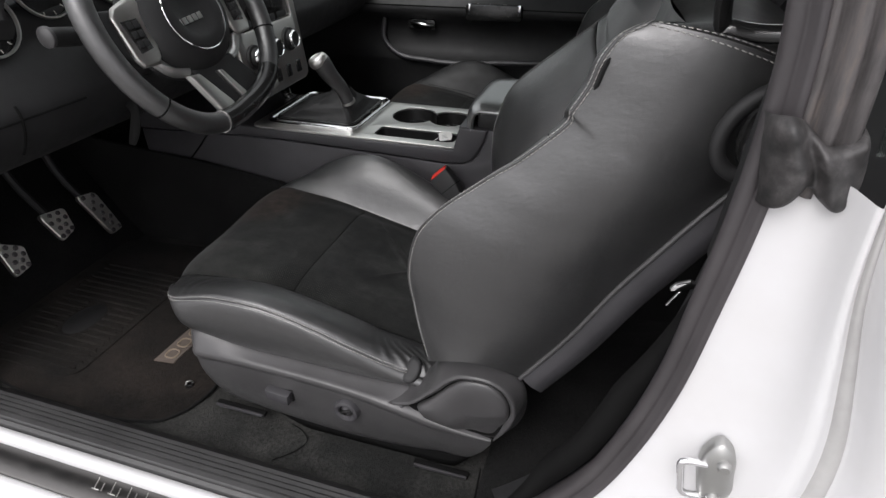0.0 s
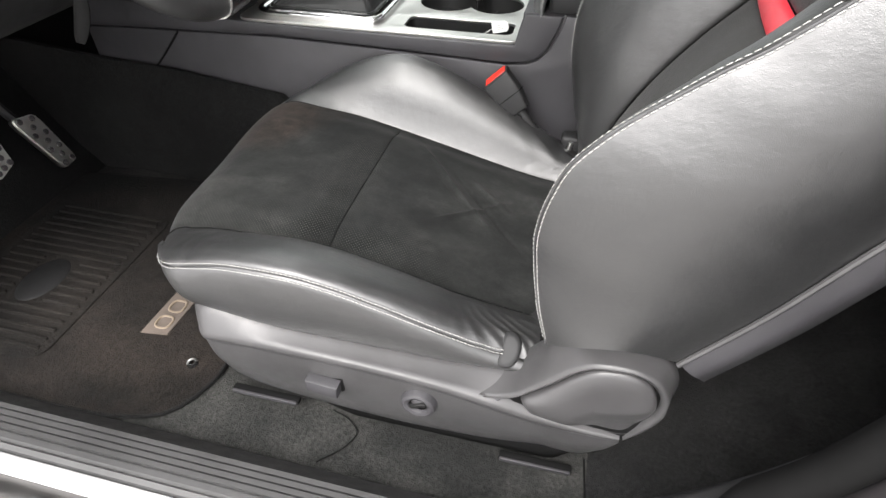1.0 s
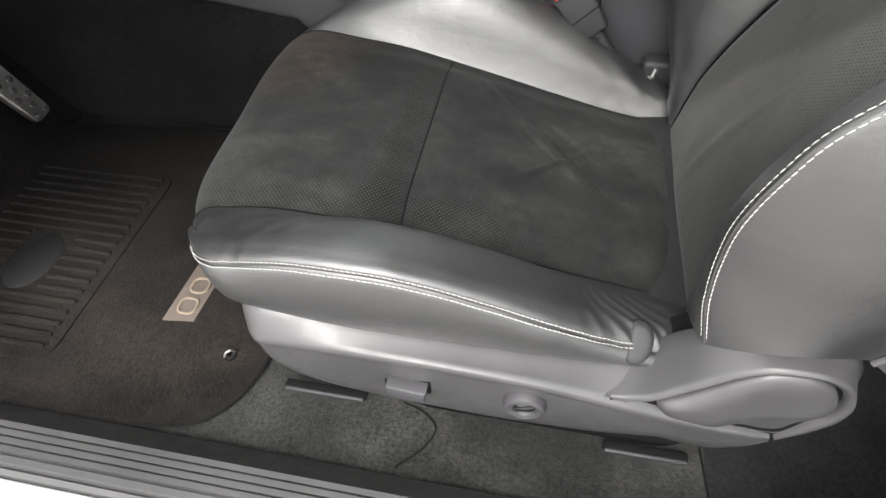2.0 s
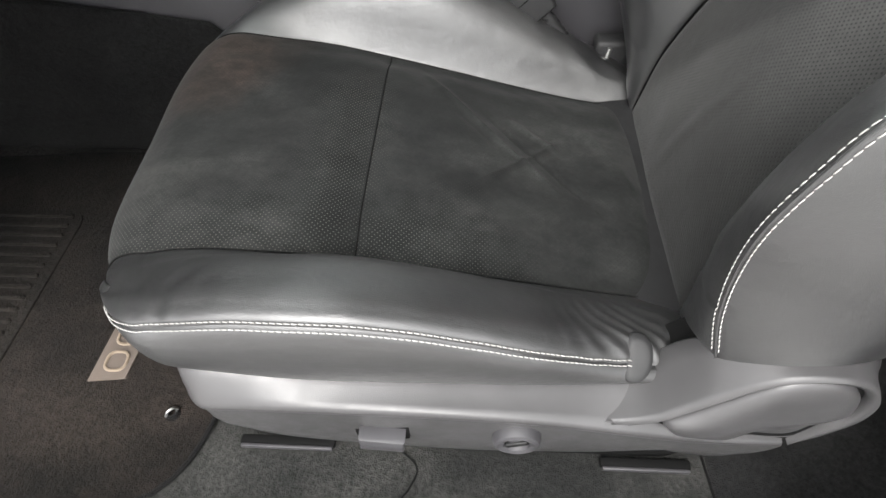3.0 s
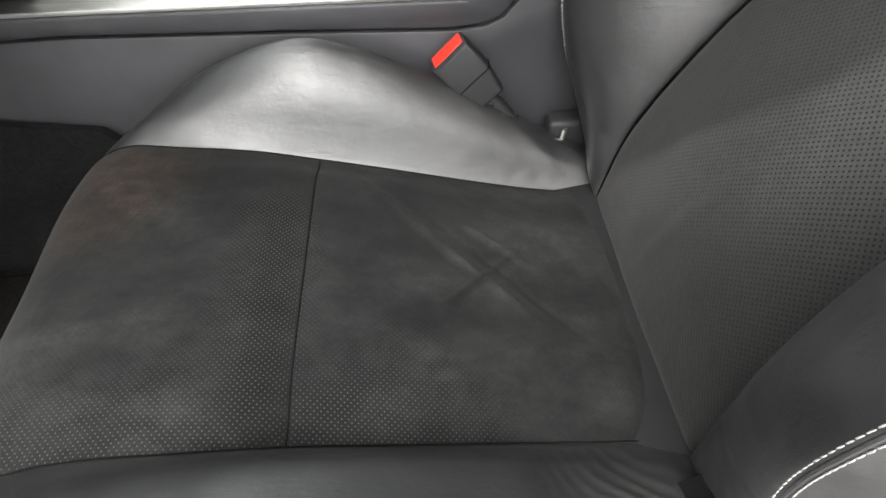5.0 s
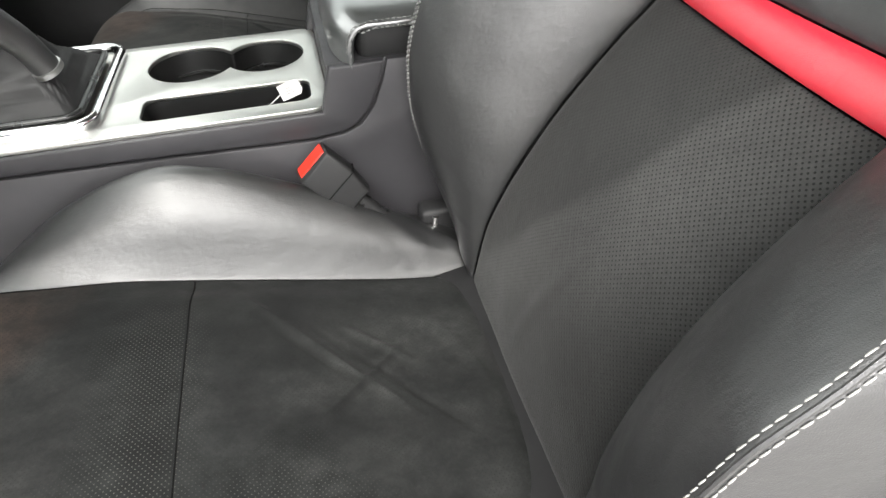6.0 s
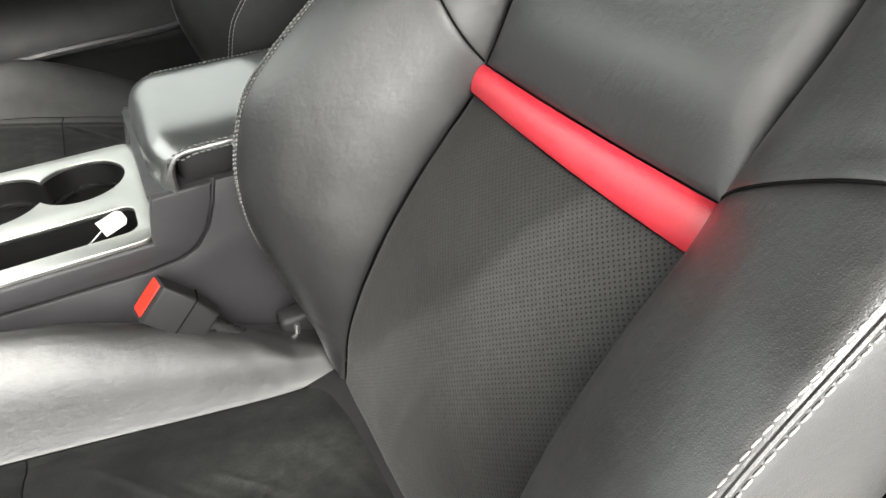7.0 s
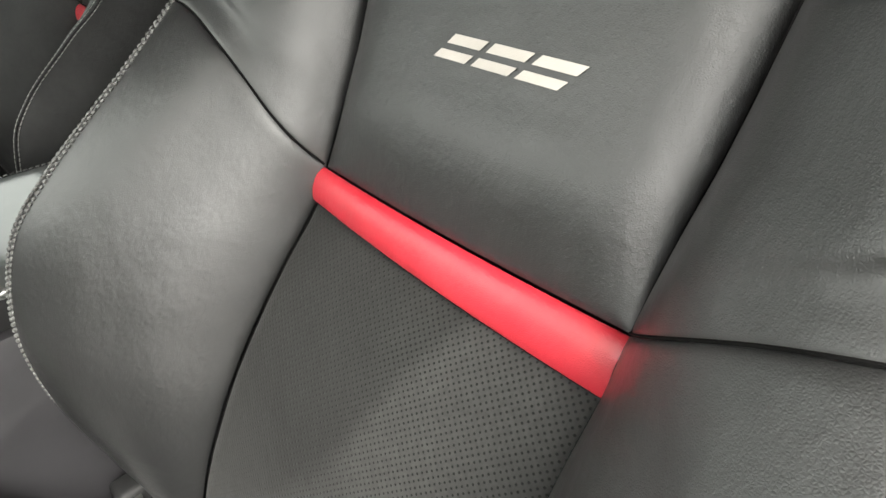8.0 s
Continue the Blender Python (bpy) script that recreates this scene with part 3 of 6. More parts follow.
def cushion(u, v):
    p = cushion_form(u, v)
    if v <= 1.05 and 3.0 < u < 5.0:
        p[2] += creases(p[0], p[1]) * min(1, (u - 3) * 8, (5 - u) * 8)
        p[2] -= 0.018 * min(1.4, max(0.0, (p[0] + 0.268) / 0.035)) ** 2      # sinks into the gap before the backrest
    elif u <= 3 and v < 1.1:
        p[2] += 0.0022 * noise.noise((p[0] * 13, p[1] * 13, 7)) * min(1, (3 - u) * 4) + 0.0020 * math.exp(-((p[0] + 0.27) / 0.06) ** 2) * math.sin((p[0] * 0.6 + p[1]) * 190 + 5 * noise.noise((p[0] * 12, p[1] * 12, 3))) * min(1, (3 - u) * 2)
    elif 5 < u < 7.2:
        p[2] += gathers(p[0], p[1]) * min(1, (u - 5) * 4)
    return p


def cushion_form(u, v):
    """A point of the cushion: u across (the places of section), v along from the back (0) over the front edge (1) and down (1.5)."""
    a = section(0)
    y0 = ip1([(r[0], r[1]) for r in a], u)
    edge = abs(y0 - 0.905) / 0.29
    xf = -0.772 + 0.070 * edge**2.6 + 0.030 * min(1.0, max(0.0, (y0 - 1.085) / 0.06)) + 0.014 * min(1.0, max(0.0, (0.735 - y0) / 0.05))
    if v <= 1:
        x = -0.215 + (xf + 0.215) * v
        q = np.array(at_row([(r[0], r[1], r[2]) for r in section(x)], u))
        return np.array((x, q[0], q[1]))
    w = (v - 1) / 0.5
    q = np.array(at_row([(r[0], r[1], r[2]) for r in section(xf)], u))
    back = np.array(at_row([(k[0], k[1], k[2]) for k in section(xf + 0.012)], u))
    fall = max(-0.5, min(0.5, (back[1] - q[1]) / 0.012))
    r = 0.080 * (1 - 0.45 * min(1, edge) ** 3)
    r -= 0.020 * math.exp(-((u - 5) / 0.7) ** 2)
    ang = min(1.0, w / 0.75) * radians(88)
    x, z = xf - r * math.sin(ang) * 1.05, q[1] - r * (1 - math.cos(ang)) * 0.95 - fall * r * math.sin(ang) * (1 - 0.55 * min(1.0, w / 0.75))
    if w > 0.75:
        z -= (w - 0.75) / 0.25 * 0.06
        x += (w - 0.75) / 0.25 * 0.02
    pull = 0.03 * w * min(1, edge) ** 3
    k = min(1.0, max(0.0, (u - 5) / 2))
    turn = k      # the outer bolster turns inwards round the corner instead of down
    zr = q[1] - 0.010 * (1 - math.cos(ang)) - fall * r * math.sin(ang) * (1 - 0.55 * min(1.0, w / 0.75))
    zr -= 0.045 * max(0.0, (w - 0.75) / 0.25)
    inward = k * 0.055 * (1 - math.cos(ang))
    z = max(z, 0.43 if 0 < u < 8 else z)
    y = q[0] + (pull if q[0] < 0.9 else -pull)
    y = y + (q[0] - y) * k + inward
    return np.array((x, y, z + (zr - z) * turn))


def panel(fn, u0, u1, v0, v1, nu, nv, groove=("u0", "u1", "v0", "v1"), depth=0.004, width=0.006, out=(0, 0, 1), flip=False):
    """A cloth or leather panel of a seat surface, turned down into its seams."""
    us, vs = np.linspace(u0, u1, nu), np.linspace(v0, v1, nv)
    # closer rows beside the seams
    us = np.unique(np.r_[us, u0 + (us[1] - u0) * np.array((0.12, 0.3, 0.55)), u1 - (u1 - us[-2]) * np.array((0.12, 0.3, 0.55))])
    vs = np.unique(np.r_[vs, v0 + (vs[1] - v0) * np.array((0.12, 0.3, 0.55)), v1 - (v1 - vs[-2]) * np.array((0.12, 0.3, 0.55))])
    P = np.array([[fn(u, v) for v in vs] for u in us])
    du = np.cumsum(np.r_[np.zeros((1, len(vs))), np.linalg.norm(np.diff(P, axis=0), axis=2)], axis=0)
    dv = np.cumsum(np.c_[np.zeros(len(us)), np.linalg.norm(np.diff(P, axis=1), axis=2)], axis=1)
    dist = np.full(P.shape[:2], 1.0)
    for g, d in (("u0", du), ("u1", du[-1] - du), ("v0", dv), ("v1", (dv[:, -1:] - dv))):
        if g in groove:
            dist = np.minimum(dist, d)
    nu_ = np.gradient(P, axis=0)
    nv_ = np.gradient(P, axis=1)
    N = np.cross(nu_, nv_)
    N /= np.linalg.norm(N, axis=2, keepdims=True) + 1e-9
    if np.mean(N @ np.array(out)) < 0:
        N = -N
        flip = not flip
    P = P - N * (depth * np.exp(-(dist / width) ** 1.3))[:, :, None]
    mid_u, mid_v = du - du[len(us) // 2], dv
    uvs = [[(float(mid_u[i, j]), float(mid_v[i, j])) for j in range(len(vs))] for i in range(len(us))]
    return sheet(P, uvs, flip=flip)


def normals_of(fn, pts, out, e=0.01):
    res = []
    for u, v in pts:
        a = np.array(fn(u + e, v)) - np.array(fn(u - e, v))
        b = np.array(fn(u, v + e)) - np.array(fn(u, v - e))
        n = np.cross(a, b)
        n /= np.linalg.norm(n) + 1e-9
        res.append(n if n @ np.array(out) > 0 else -n)
    return res


seat = thing("driver_seat", (-0.45, YC, 0.31), "black leather and suede sport seat with red band and white stitching", "car seat", "front seats")
SEAM_V = (-0.565 + 0.215) / (-0.772 + 0.215)


def insert_cushion(u, v):
    """The cushion's middle, with its cross seam drawn straight across."""
    y0 = ip1([(r[0], r[1]) for r in section(0)], u)
    xf = -0.772 + 0.070 * (abs(y0 - 0.905) / 0.29) ** 2.6
    vs = (-0.565 + 0.215) / (xf + 0.215)
    return cushion(u, v * vs / SEAM_V if v <= SEAM_V else vs + (v - SEAM_V) * (1.42 - vs) / (1.42 - SEAM_V))


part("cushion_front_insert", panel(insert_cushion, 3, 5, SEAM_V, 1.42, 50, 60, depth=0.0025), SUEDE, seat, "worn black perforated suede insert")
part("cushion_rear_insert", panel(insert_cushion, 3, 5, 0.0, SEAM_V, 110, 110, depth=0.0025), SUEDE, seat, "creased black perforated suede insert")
part("inner_cushion_bolster", panel(cushion, 0, 3, 0.0, 1.42, 30, 60, ("u1",)), LEATHER, seat, "raised black leather side bolster")
part("outer_cushion_bolster", panel(cushion, 5, 7, -0.06, 1.42, 48, 430, ("u0", "u1"), depth=0.0028), LEATHER, seat, "rounded black leather bolster with creases")
part("cushion_side_band", panel(cushion, 7, 8.3, 0.06, 1.42, 12, 70, ("u0",), out=(0, -1, 0)), LEATHER, seat)
for off, nm in ((-0.07, "upper"), (0.04, "lower")):
    vs_ = np.linspace(0.165, 1.34, 200)
    uu = [7 + off for _ in vs_]
    pts_ = [cushion(u, v) for u, v in zip(uu, vs_)]
    part("cushion_stitching", stitches(pts_, normals_of(cushion, list(zip(uu, vs_)), (0, -0.7, 0.7)), 0.0048, 0.0008, 0.00062), THREAD, seat, nm + " row of white thread stitches")
tab_m = Matrix(((0.985, 0.10, 0.0, -0.2895), (-0.06, 0.80, -0.52, 0.6575), (-0.06, 0.52, 0.85, 0.528), (0, 0, 0, 1)))
tab_rows = []
for k in range(32):
    an = 2 * math.pi * k / 32
    cx, cy = 0.0135 * math.copysign(abs(math.cos(an)) ** 0.8, math.cos(an)), 0.0255 * math.copysign(abs(math.sin(an)) ** 0.75, math.sin(an))
    cx -= 0.004 * (cy / 0.0255) ** 2
    tab_rows.append([tuple(tab_m @ Vector((cx * f, cy * f, h))) for f, h in ((0.9, -0.018), (1.0, -0.006), (0.98, -0.002), (0.92, 0.0005), (0.6, 0.0015), (0.3, 0.0018), (0.0, 0.0018))])
part("cushion_tab", sheet(tab_rows, close=True), SOFT, seat, "leather tab at the cushion's hem")
part("hem_clip", tube(along([(-0.276, 0.678, 0.520), (-0.271, 0.684, 0.524), (-0.268, 0.684, 0.517), (-0.270, 0.680, 0.510)], 12), 0.0022, 8), CHROME, seat, "small bright wire clip at the hem")
part("cushion_base", box((-0.755, 0.660, 0.40), (-0.20, 1.15, 0.505), 0.02, 3), SOFT, seat)

for u_ in (3, 5):
    part("insert_seam", tube([cushion(u_, v) - np.array((0, 0, 0.0022)) for v in np.linspace(0.0, 1.3, 60)], 0.0008, 6), SEAM, seat)
part("cross_seam", tube([insert_cushion(u, SEAM_V) - np.array((0, 0, 0.0019)) for u in np.linspace(3, 5, 40)], 0.0008, 6), SEAM, seat)
# the backrest: insert seam, wing edge and rear edge of each side
SEAM_LO = [(0, -0.232, 0.168, 0.500), (0.22, -0.212, 0.160, 0.600), (0.42, -0.176, 0.148, 0.690), (0.6, -0.135, 0.142, 0.760), (0.78, -0.088, 0.139, 0.823), (0.90, -0.055, 0.139, 0.862), (1, -0.040, 0.139, 0.892),
           (1.25, -0.016, 0.139, 0.938), (1.5, 0.006, 0.140, 0.980), (1.75, 0.028, 0.141, 1.035), (2, 0.045, 0.142, 1.098)]
WING_OUT = [(0, -0.248, 0.627, 0.588), (0.14, -0.263, 0.631, 0.645), (0.27, -0.271, 0.630, 0.700), (0.40, -0.274, 0.623, 0.755), (0.50, -0.266, 0.618, 0.801), (0.58, -0.252, 0.617, 0.838), (0.65, -0.228, 0.617, 0.868),
            (0.72, -0.206, 0.620, 0.888), (0.79, -0.180, 0.623, 0.908), (0.87, -0.151, 0.625, 0.931), (0.93, -0.124, 0.627, 0.950), (1.0, -0.086, 0.629, 0.984), (1.25, -0.063, 0.630, 1.020), (1.45, -0.048, 0.631, 1.047), (1.68, -0.037, 0.633, 1.080), (1.85, -0.020, 0.636, 1.104), (2, 0.005, 0.642, 1.117)]
WING_IN = [(0, -0.245, 1.168, 0.600), (0.12, -0.265, 1.170, 0.650), (0.25, -0.277, 1.170, 0.700), (0.38, -0.280, 1.170, 0.750), (0.48, -0.276, 1.170, 0.790), (0.56, -0.264, 1.170, 0.830), (0.66, -0.243, 1.166, 0.872),
           (0.75, -0.213, 1.160, 0.904), (0.84, -0.175, 1.155, 0.937), (0.92, -0.135, 1.150, 0.970), (1.0, -0.085, 1.150, 1.011), (1.4, -0.055, 1.148, 1.045), (1.7, -0.030, 1.145, 1.080), (2, 0.006, 1.140, 1.105)]
REAR = [(0, -0.100, 0.636, 0.586), (0.3, -0.035, 0.636, 0.686), (0.6, 0.020, 0.638, 0.784), (0.8, 0.052, 0.640, 0.833), (1.0, 0.085, 0.643, 0.882), (1.3, 0.122, 0.648, 0.932), (1.65, 0.165, 0.648, 0.985), (2, 0.205, 0.650, 1.055)]


def insert_edge(side, s):
    x, a, z = np.array(at_row(SEAM_LO, s))
    a += 0.014 * max(0.0, s - 1) if side < 0 else 0.008 * math.sin(math.pi * min(1.0, s))
    return np.array((x, YC + side * a, z))


def wing_edge(side, s):
    return np.array(at_row(WING_OUT if side < 0 else WING_IN, s))


def rear_edge(side, s):
    q = np.array(at_row(REAR, s))
    return q if side < 0 else np.array((q[0], 2 * YC - q[1], q[2]))


def band_top(u):
    """Upper edge of the red band, sagging a little in the middle."""
    return 1.0 - 0.006 * (1 - min(1, u * u))


def band_foot(u):
    return band_top(u) - 0.106 + 0.011 * u


def insert(u, s):
    """The middle of the backrest, u from -1 (door side) to 1."""
    a, b = insert_edge(-1, s), insert_edge(1, s)
    p = (a + b) / 2 + (b - a) / 2 * u
    swell = 0.004 * (1 - u * u)
    lo, hi = band_foot(u), band_top(u)
    if lo < s < hi:
        swell += 0.0065 * math.sin(math.pi * (s - lo) / (hi - lo)) ** 0.6
    if s >= hi:
        k = min(1.0, (s - hi) / 0.42)
        swell += 0.018 * math.sin(math.pi / 2 * k) ** 0.9 * (1 - abs(u) ** 7)
    return p + swell * np.array((-0.88, 0, 0.47))


def bolster(side):
    def fn(t, s):
        a, b = insert_edge(side, s), wing_edge(side, s)
        p = a + (b - a) * t
        full = 1 - (2 * t - 1) ** 4 if t < 0.5 else math.sin(math.pi * min(t, 1)) ** 0.85
        swell = (0.020 + 0.013 * min(1, s)) * min(1.0, 0.25 + s / 0.35) * full * min(1.0, max(0.0, (2.0 - s) / 0.3)) ** 0.5
        if s < 0.15:
            swell += 0.0015 * math.sin(t * 9)
        swell += 0.0030 * noise.noise((p[1] * 13, p[2] * 13, 4 + side)) * math.sin(math.pi * t) + 0.0013 * noise.noise((p[1] * 34, p[2] * 22, 9)) * math.sin(math.pi * t)
        n = np.array((-0.87, 0, 0.5))
        return p + swell * n
    return fn


def flank(side):
    def fn(t, s):
        a, b = wing_edge(side, s), rear_edge(side, s)
        p = a + (b - a) * t
        belly = (0.030 if s < 1 else 0.030 - 0.016 * (s - 1)) * math.sin(math.pi * min(1, max(0, t) ** 0.9))
        lift = 0.040 * math.sin(math.pi * t) * max(0, 1 - s / 0.35) ** 2
        top = 0.012 * math.sin(math.pi * t) * max(0, s - 1.6) / 0.4
        return p + np.array((0, side * belly, lift + top))
    return fn


def top_cap(u, t):
    """The top of the backrest from its front edge (t 0) to the rear (t 1)."""
    row = [(-1, *wing_edge(-1, 2)), (-0.55, *insert(-1, 2)), (0, *insert(0, 2)), (0.55, *insert(1, 2)), (1, *wing_edge(1, 2))]
    a = np.array(at_row(row, u))
    b = np.array((0.205, YC + u * 0.247, 1.056))
    p = a + (b - a) * t
    p[2] += 0.022 * math.sin(math.pi * t) * (1 - 0.5 * u**8)
    sd = -1 if u < 0 else 1
    rim = flank(sd)(t, 2.0)
    e = wing_edge(sd, 2) + (np.array((0.205, YC + sd * 0.247, 1.056)) - wing_edge(sd, 2)) * t
    e[2] += 0.011 * math.sin(math.pi * t)
    return p + (rim - e) * abs(u) ** 10


def lower_insert(u, w):
    p = insert(u, w * band_foot(u))
    x = 0.0016 * noise.noise((p[1] * 14, p[2] * 14, 3)) + 0.0022 * math.exp(-((p[1] - 0.90 + 0.25 * (p[2] - 0.62)) / 0.010) ** 2) * math.exp(-((p[2] - 0.61) / 0.07) ** 2)
    return p + x * np.array((-0.88, 0, 0.47))


def red_insert(u, w):
    return insert(u, band_foot(u) + (band_top(u) - band_foot(u)) * w)


def upper_insert(u, w):
    """Above the red band: w from 1 at the band to 2 at the top."""
    return insert(u, band_top(u) + 1e-4 + (2 - band_top(u)) * (w - 1))


def shoulder_line(t, side):
    return 1.0 + (0.015 if side < 0 else 0.045) * math.sin(math.pi * min(1.0, max(0.0, t)))


def below_shoulder(bf, side):
    return lambda t, w: bf(t, w * shoulder_line(t, side))


def above_shoulder(bf, side):
    return lambda t, w: bf(t, shoulder_line(t, side) + (2 - shoulder_line(t, side)) * (w - 1))


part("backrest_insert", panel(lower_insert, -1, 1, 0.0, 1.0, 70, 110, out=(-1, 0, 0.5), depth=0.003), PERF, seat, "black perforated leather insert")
part("red_band", panel(red_insert, -1.015, 1.015, 0, 1.0, 40, 16, ("v0", "v1"), out=(-1, 0, 0.5), depth=0.0014, width=0.003), RED, seat, "bright red padded leather band")
part("upper_backrest_panel", panel(upper_insert, -1, 1, 1.0, 2.0, 50, 60, ("u0", "u1", "v0"), out=(-1, 0, 0.5), depth=0.0012, width=0.003), LEATHER, seat, "smooth black leather panel with a silver emblem")
for side, nm in ((-1, "outer"), (1, "inner")):
    bf, ff = bolster(side), flank(side)
    part(nm + "_back_bolster", panel(below_shoulder(bf, side), 0, 1, 0.0, 1.0, 48, 110, out=(-1, 0, 0.3), depth=0.0018, width=0.003), LEATHER, seat, "padded black leather side bolster")
    part(nm + "_shoulder_bolster", panel(above_shoulder(bf, side), 0, 1, 1.0, 2.0, 40, 60, ("u0", "u1", "v0"), out=(-1, 0, 0.3), depth=0.0018, width=0.003), LEATHER, seat)
    part(nm + "_side_panel", panel(ff, 0, 1, 0.0, 2.0, 60, 120, ("u0", "u1"), out=(0, side, 0), depth=0.0015, width=0.003), LEATHER, seat, "large smooth black leather side panel")
    ss = np.linspace(0.02, 1.99, 300)
    front = [bf(0.972 if side < 0 else 0.952, s) for s in ss]
    back_ = [ff(0.014, s) if side < 0 else bf(0.986, s) for s in ss]
    size = (0.0056, 0.0010, 0.00056) if side < 0 else (0.0040, 0.0014, 0.0011)
    part("wing_stitching", stitches(front, normals_of(bf, [(0.972, s) for s in ss], (-1, 0, 0.4)), *size), THREAD if side < 0 else GREY_THREAD, seat, "row of pale thread stitches")
    part("wing_stitching", stitches(back_, normals_of(ff, [(0.014, s) for s in ss], (-0.3, side, 0)) if side < 0 else normals_of(bf, [(0.986, s) for s in ss], (-1, 0, 0.4)), *size), THREAD if side < 0 else GREY_THREAD, seat, "row of pale thread stitches")
    part("wing_welt", tube([wing_edge(side, s) + np.array((0.001, 0, 0)) for s in np.linspace(0, 2, 90)], 0.0014, 6), LEATHER, seat)
    part("piping", tube([rear_edge(side, s) + np.array((0.000, side * 0.003, 0.000)) for s in np.linspace(0, 2, 60)], 0.0036, 8), TRIM, seat, "thin grey piping")
    # hard rear shell beside and behind the padding
    shell = []
    for s in np.linspace(0, 2, 40):
        q = rear_edge(side, s)
        w = 0.034
        shell.append([q + np.array((0.002, 0, -0.002)), q + np.array((w * 0.5, side * 0.004, -w * 0.35)), q + np.array((w, 0, -w * 0.7)), q + np.array((w + 0.006, -side * 0.02, -w * 0.7)), np.array((q[0] + 0.05, YC, q[2] - 0.03))])
    part("rear_shell", sheet(shell, flip=side > 0), PLASTIC, seat, "dark plastic rear shell")
    # shoulder stitching runs back along the top edge
    tt = np.linspace(0.03, 1.0, 60)
    part("shoulder_stitching", stitches([ff(t, 1.975) for t in tt], [(0, side * 0.8, 0.6)] * 60, 0.0054, 0.0022, 0.0008), THREAD if side < 0 else GREY_THREAD, seat)
    part("shoulder_stitching", stitches([top_cap(side * 0.978, t) for t in tt], [(0, side * 0.3, 0.95)] * 60, 0.0054, 0.0022, 0.0008), THREAD if side < 0 else GREY_THREAD, seat)
    part("shoulder_seam", tube([bf(t, shoulder_line(t, side)) + np.array((0.0016, 0, -0.0005)) for t in np.linspace(0.01, 0.965, 60)], 0.0010, 6), SEAM, seat)
    part("insert_seam", tube([insert_edge(side, s) + np.array((0.003, 0, -0.001)) for s in np.linspace(0, 2, 60)], 0.0006, 6), SEAM, seat)


part("backrest_top", panel(top_cap, -1, 1, 0, 1, 40, 16, ("u0", "u1", "v0"), out=(0, 0, 1)), LEATHER, seat)
tab_m = [flank(-1)(0.02, s) + np.array((0.002, -0.004, 0)) for s in np.linspace(1.46, 1.70, 8)]
part("side_tab", tube(tab_m, [0.001] + [0.0042] * 6 + [0.001], 8, squash=0.3), SOFT, seat, "narrow black fabric tab")

# belt guide on the shoulder
guide = tube([Vector(q) for q in along([(0.075, 0.655, 1.110), (0.072, 0.640, 1.150), (0.095, 0.620, 1.178), (0.14, 0.612, 1.17), (0.163, 0.622, 1.14), (0.150, 0.640, 1.116), (0.11, 0.652, 1.108), (0.078, 0.655, 1.112)], 48)][:-1], 0.0105, 10, closed=True, squash=0.8)
part("belt_guide", guide, GLOSS, seat, "black plastic shoulder belt guide loop")
# release handle on the side panel
ring = []
for k in range(36):
    an = 2 * math.pi * k / 36
    u_, w_ = 0.052 * math.cos(an), 0.030 * math.sin(an)
    ring.append(Vector((0.138 + 1.5 * w_ + 0.25 * u_, 0.606 + 0.10 * w_, 1.022 + 0.95 * u_)))
part("release_bezel", tube(ring, 0.0085, 10, closed=True), SOFT, seat, "oval black bezel of the seat release")
rel = lathe([(0, 0.010), (0.7, 0.008), (0.95, 0.0), (1.0, -0.01)], 28, Matrix.Translation((0.142, 0.609, 1.020)) @ Matrix(((0.008, 0.032, 0, 0), (0, 0.003, -1, 0), (0.046, 0, 0, 0), (0, 0, 0, 1))))
part("release_handle", rel, GLOSS, seat)

# emblem on the upper panel: three pairs of plain slanted silver bars
for u0, u1 in ((0.045, 0.235), (-0.19, 0.01), (-0.43, -0.225)):
    for s0, s1 in ((1.520, 1.545), (1.562, 1.588)):
        P = []
        for i in range(9):
            row = []
            for j in range(4):
                s_ = s0 + (s1 - s0) * j / 3
                u = u0 + (u1 - u0) * (i / 8) - 1.4 * (s_ - 1.545)
                row.append(insert(u, s_) + 0.0009 * np.array((-0.85, 0, 0.5)))
            P.append(row)
        part("emblem_mark", sheet(P, flip=True), FOIL, seat, "slanted silver printed bar")

# plastic side trim with switches and recliner
RIDGE = [(-0.725, 0.498, 0.604), (-0.70, 0.504, 0.602), (-0.65, 0.508, 0.601), (-0.58, 0.508, 0.601), (-0.50, 0.505, 0.602), (-0.43, 0.500, 0.603), (-0.36, 0.489, 0.605), (-0.30, 0.475, 0.606), (-0.255, 0.462, 0.608), (-0.207, 0.454, 0.609), (-0.138, 0.445, 0.612)]
FOOT = [(-0.725, 0.430), (-0.712, 0.404), (-0.69, 0.386), (-0.66, 0.374), (-0.60, 0.363), (-0.53, 0.355), (-0.43, 0.347), (-0.37, 0.346), (-0.30, 0.350), (-0.25, 0.356), (-0.20, 0.368), (-0.175, 0.382), (-0.155, 0.410), (-0.138, 0.442)]
rows = []
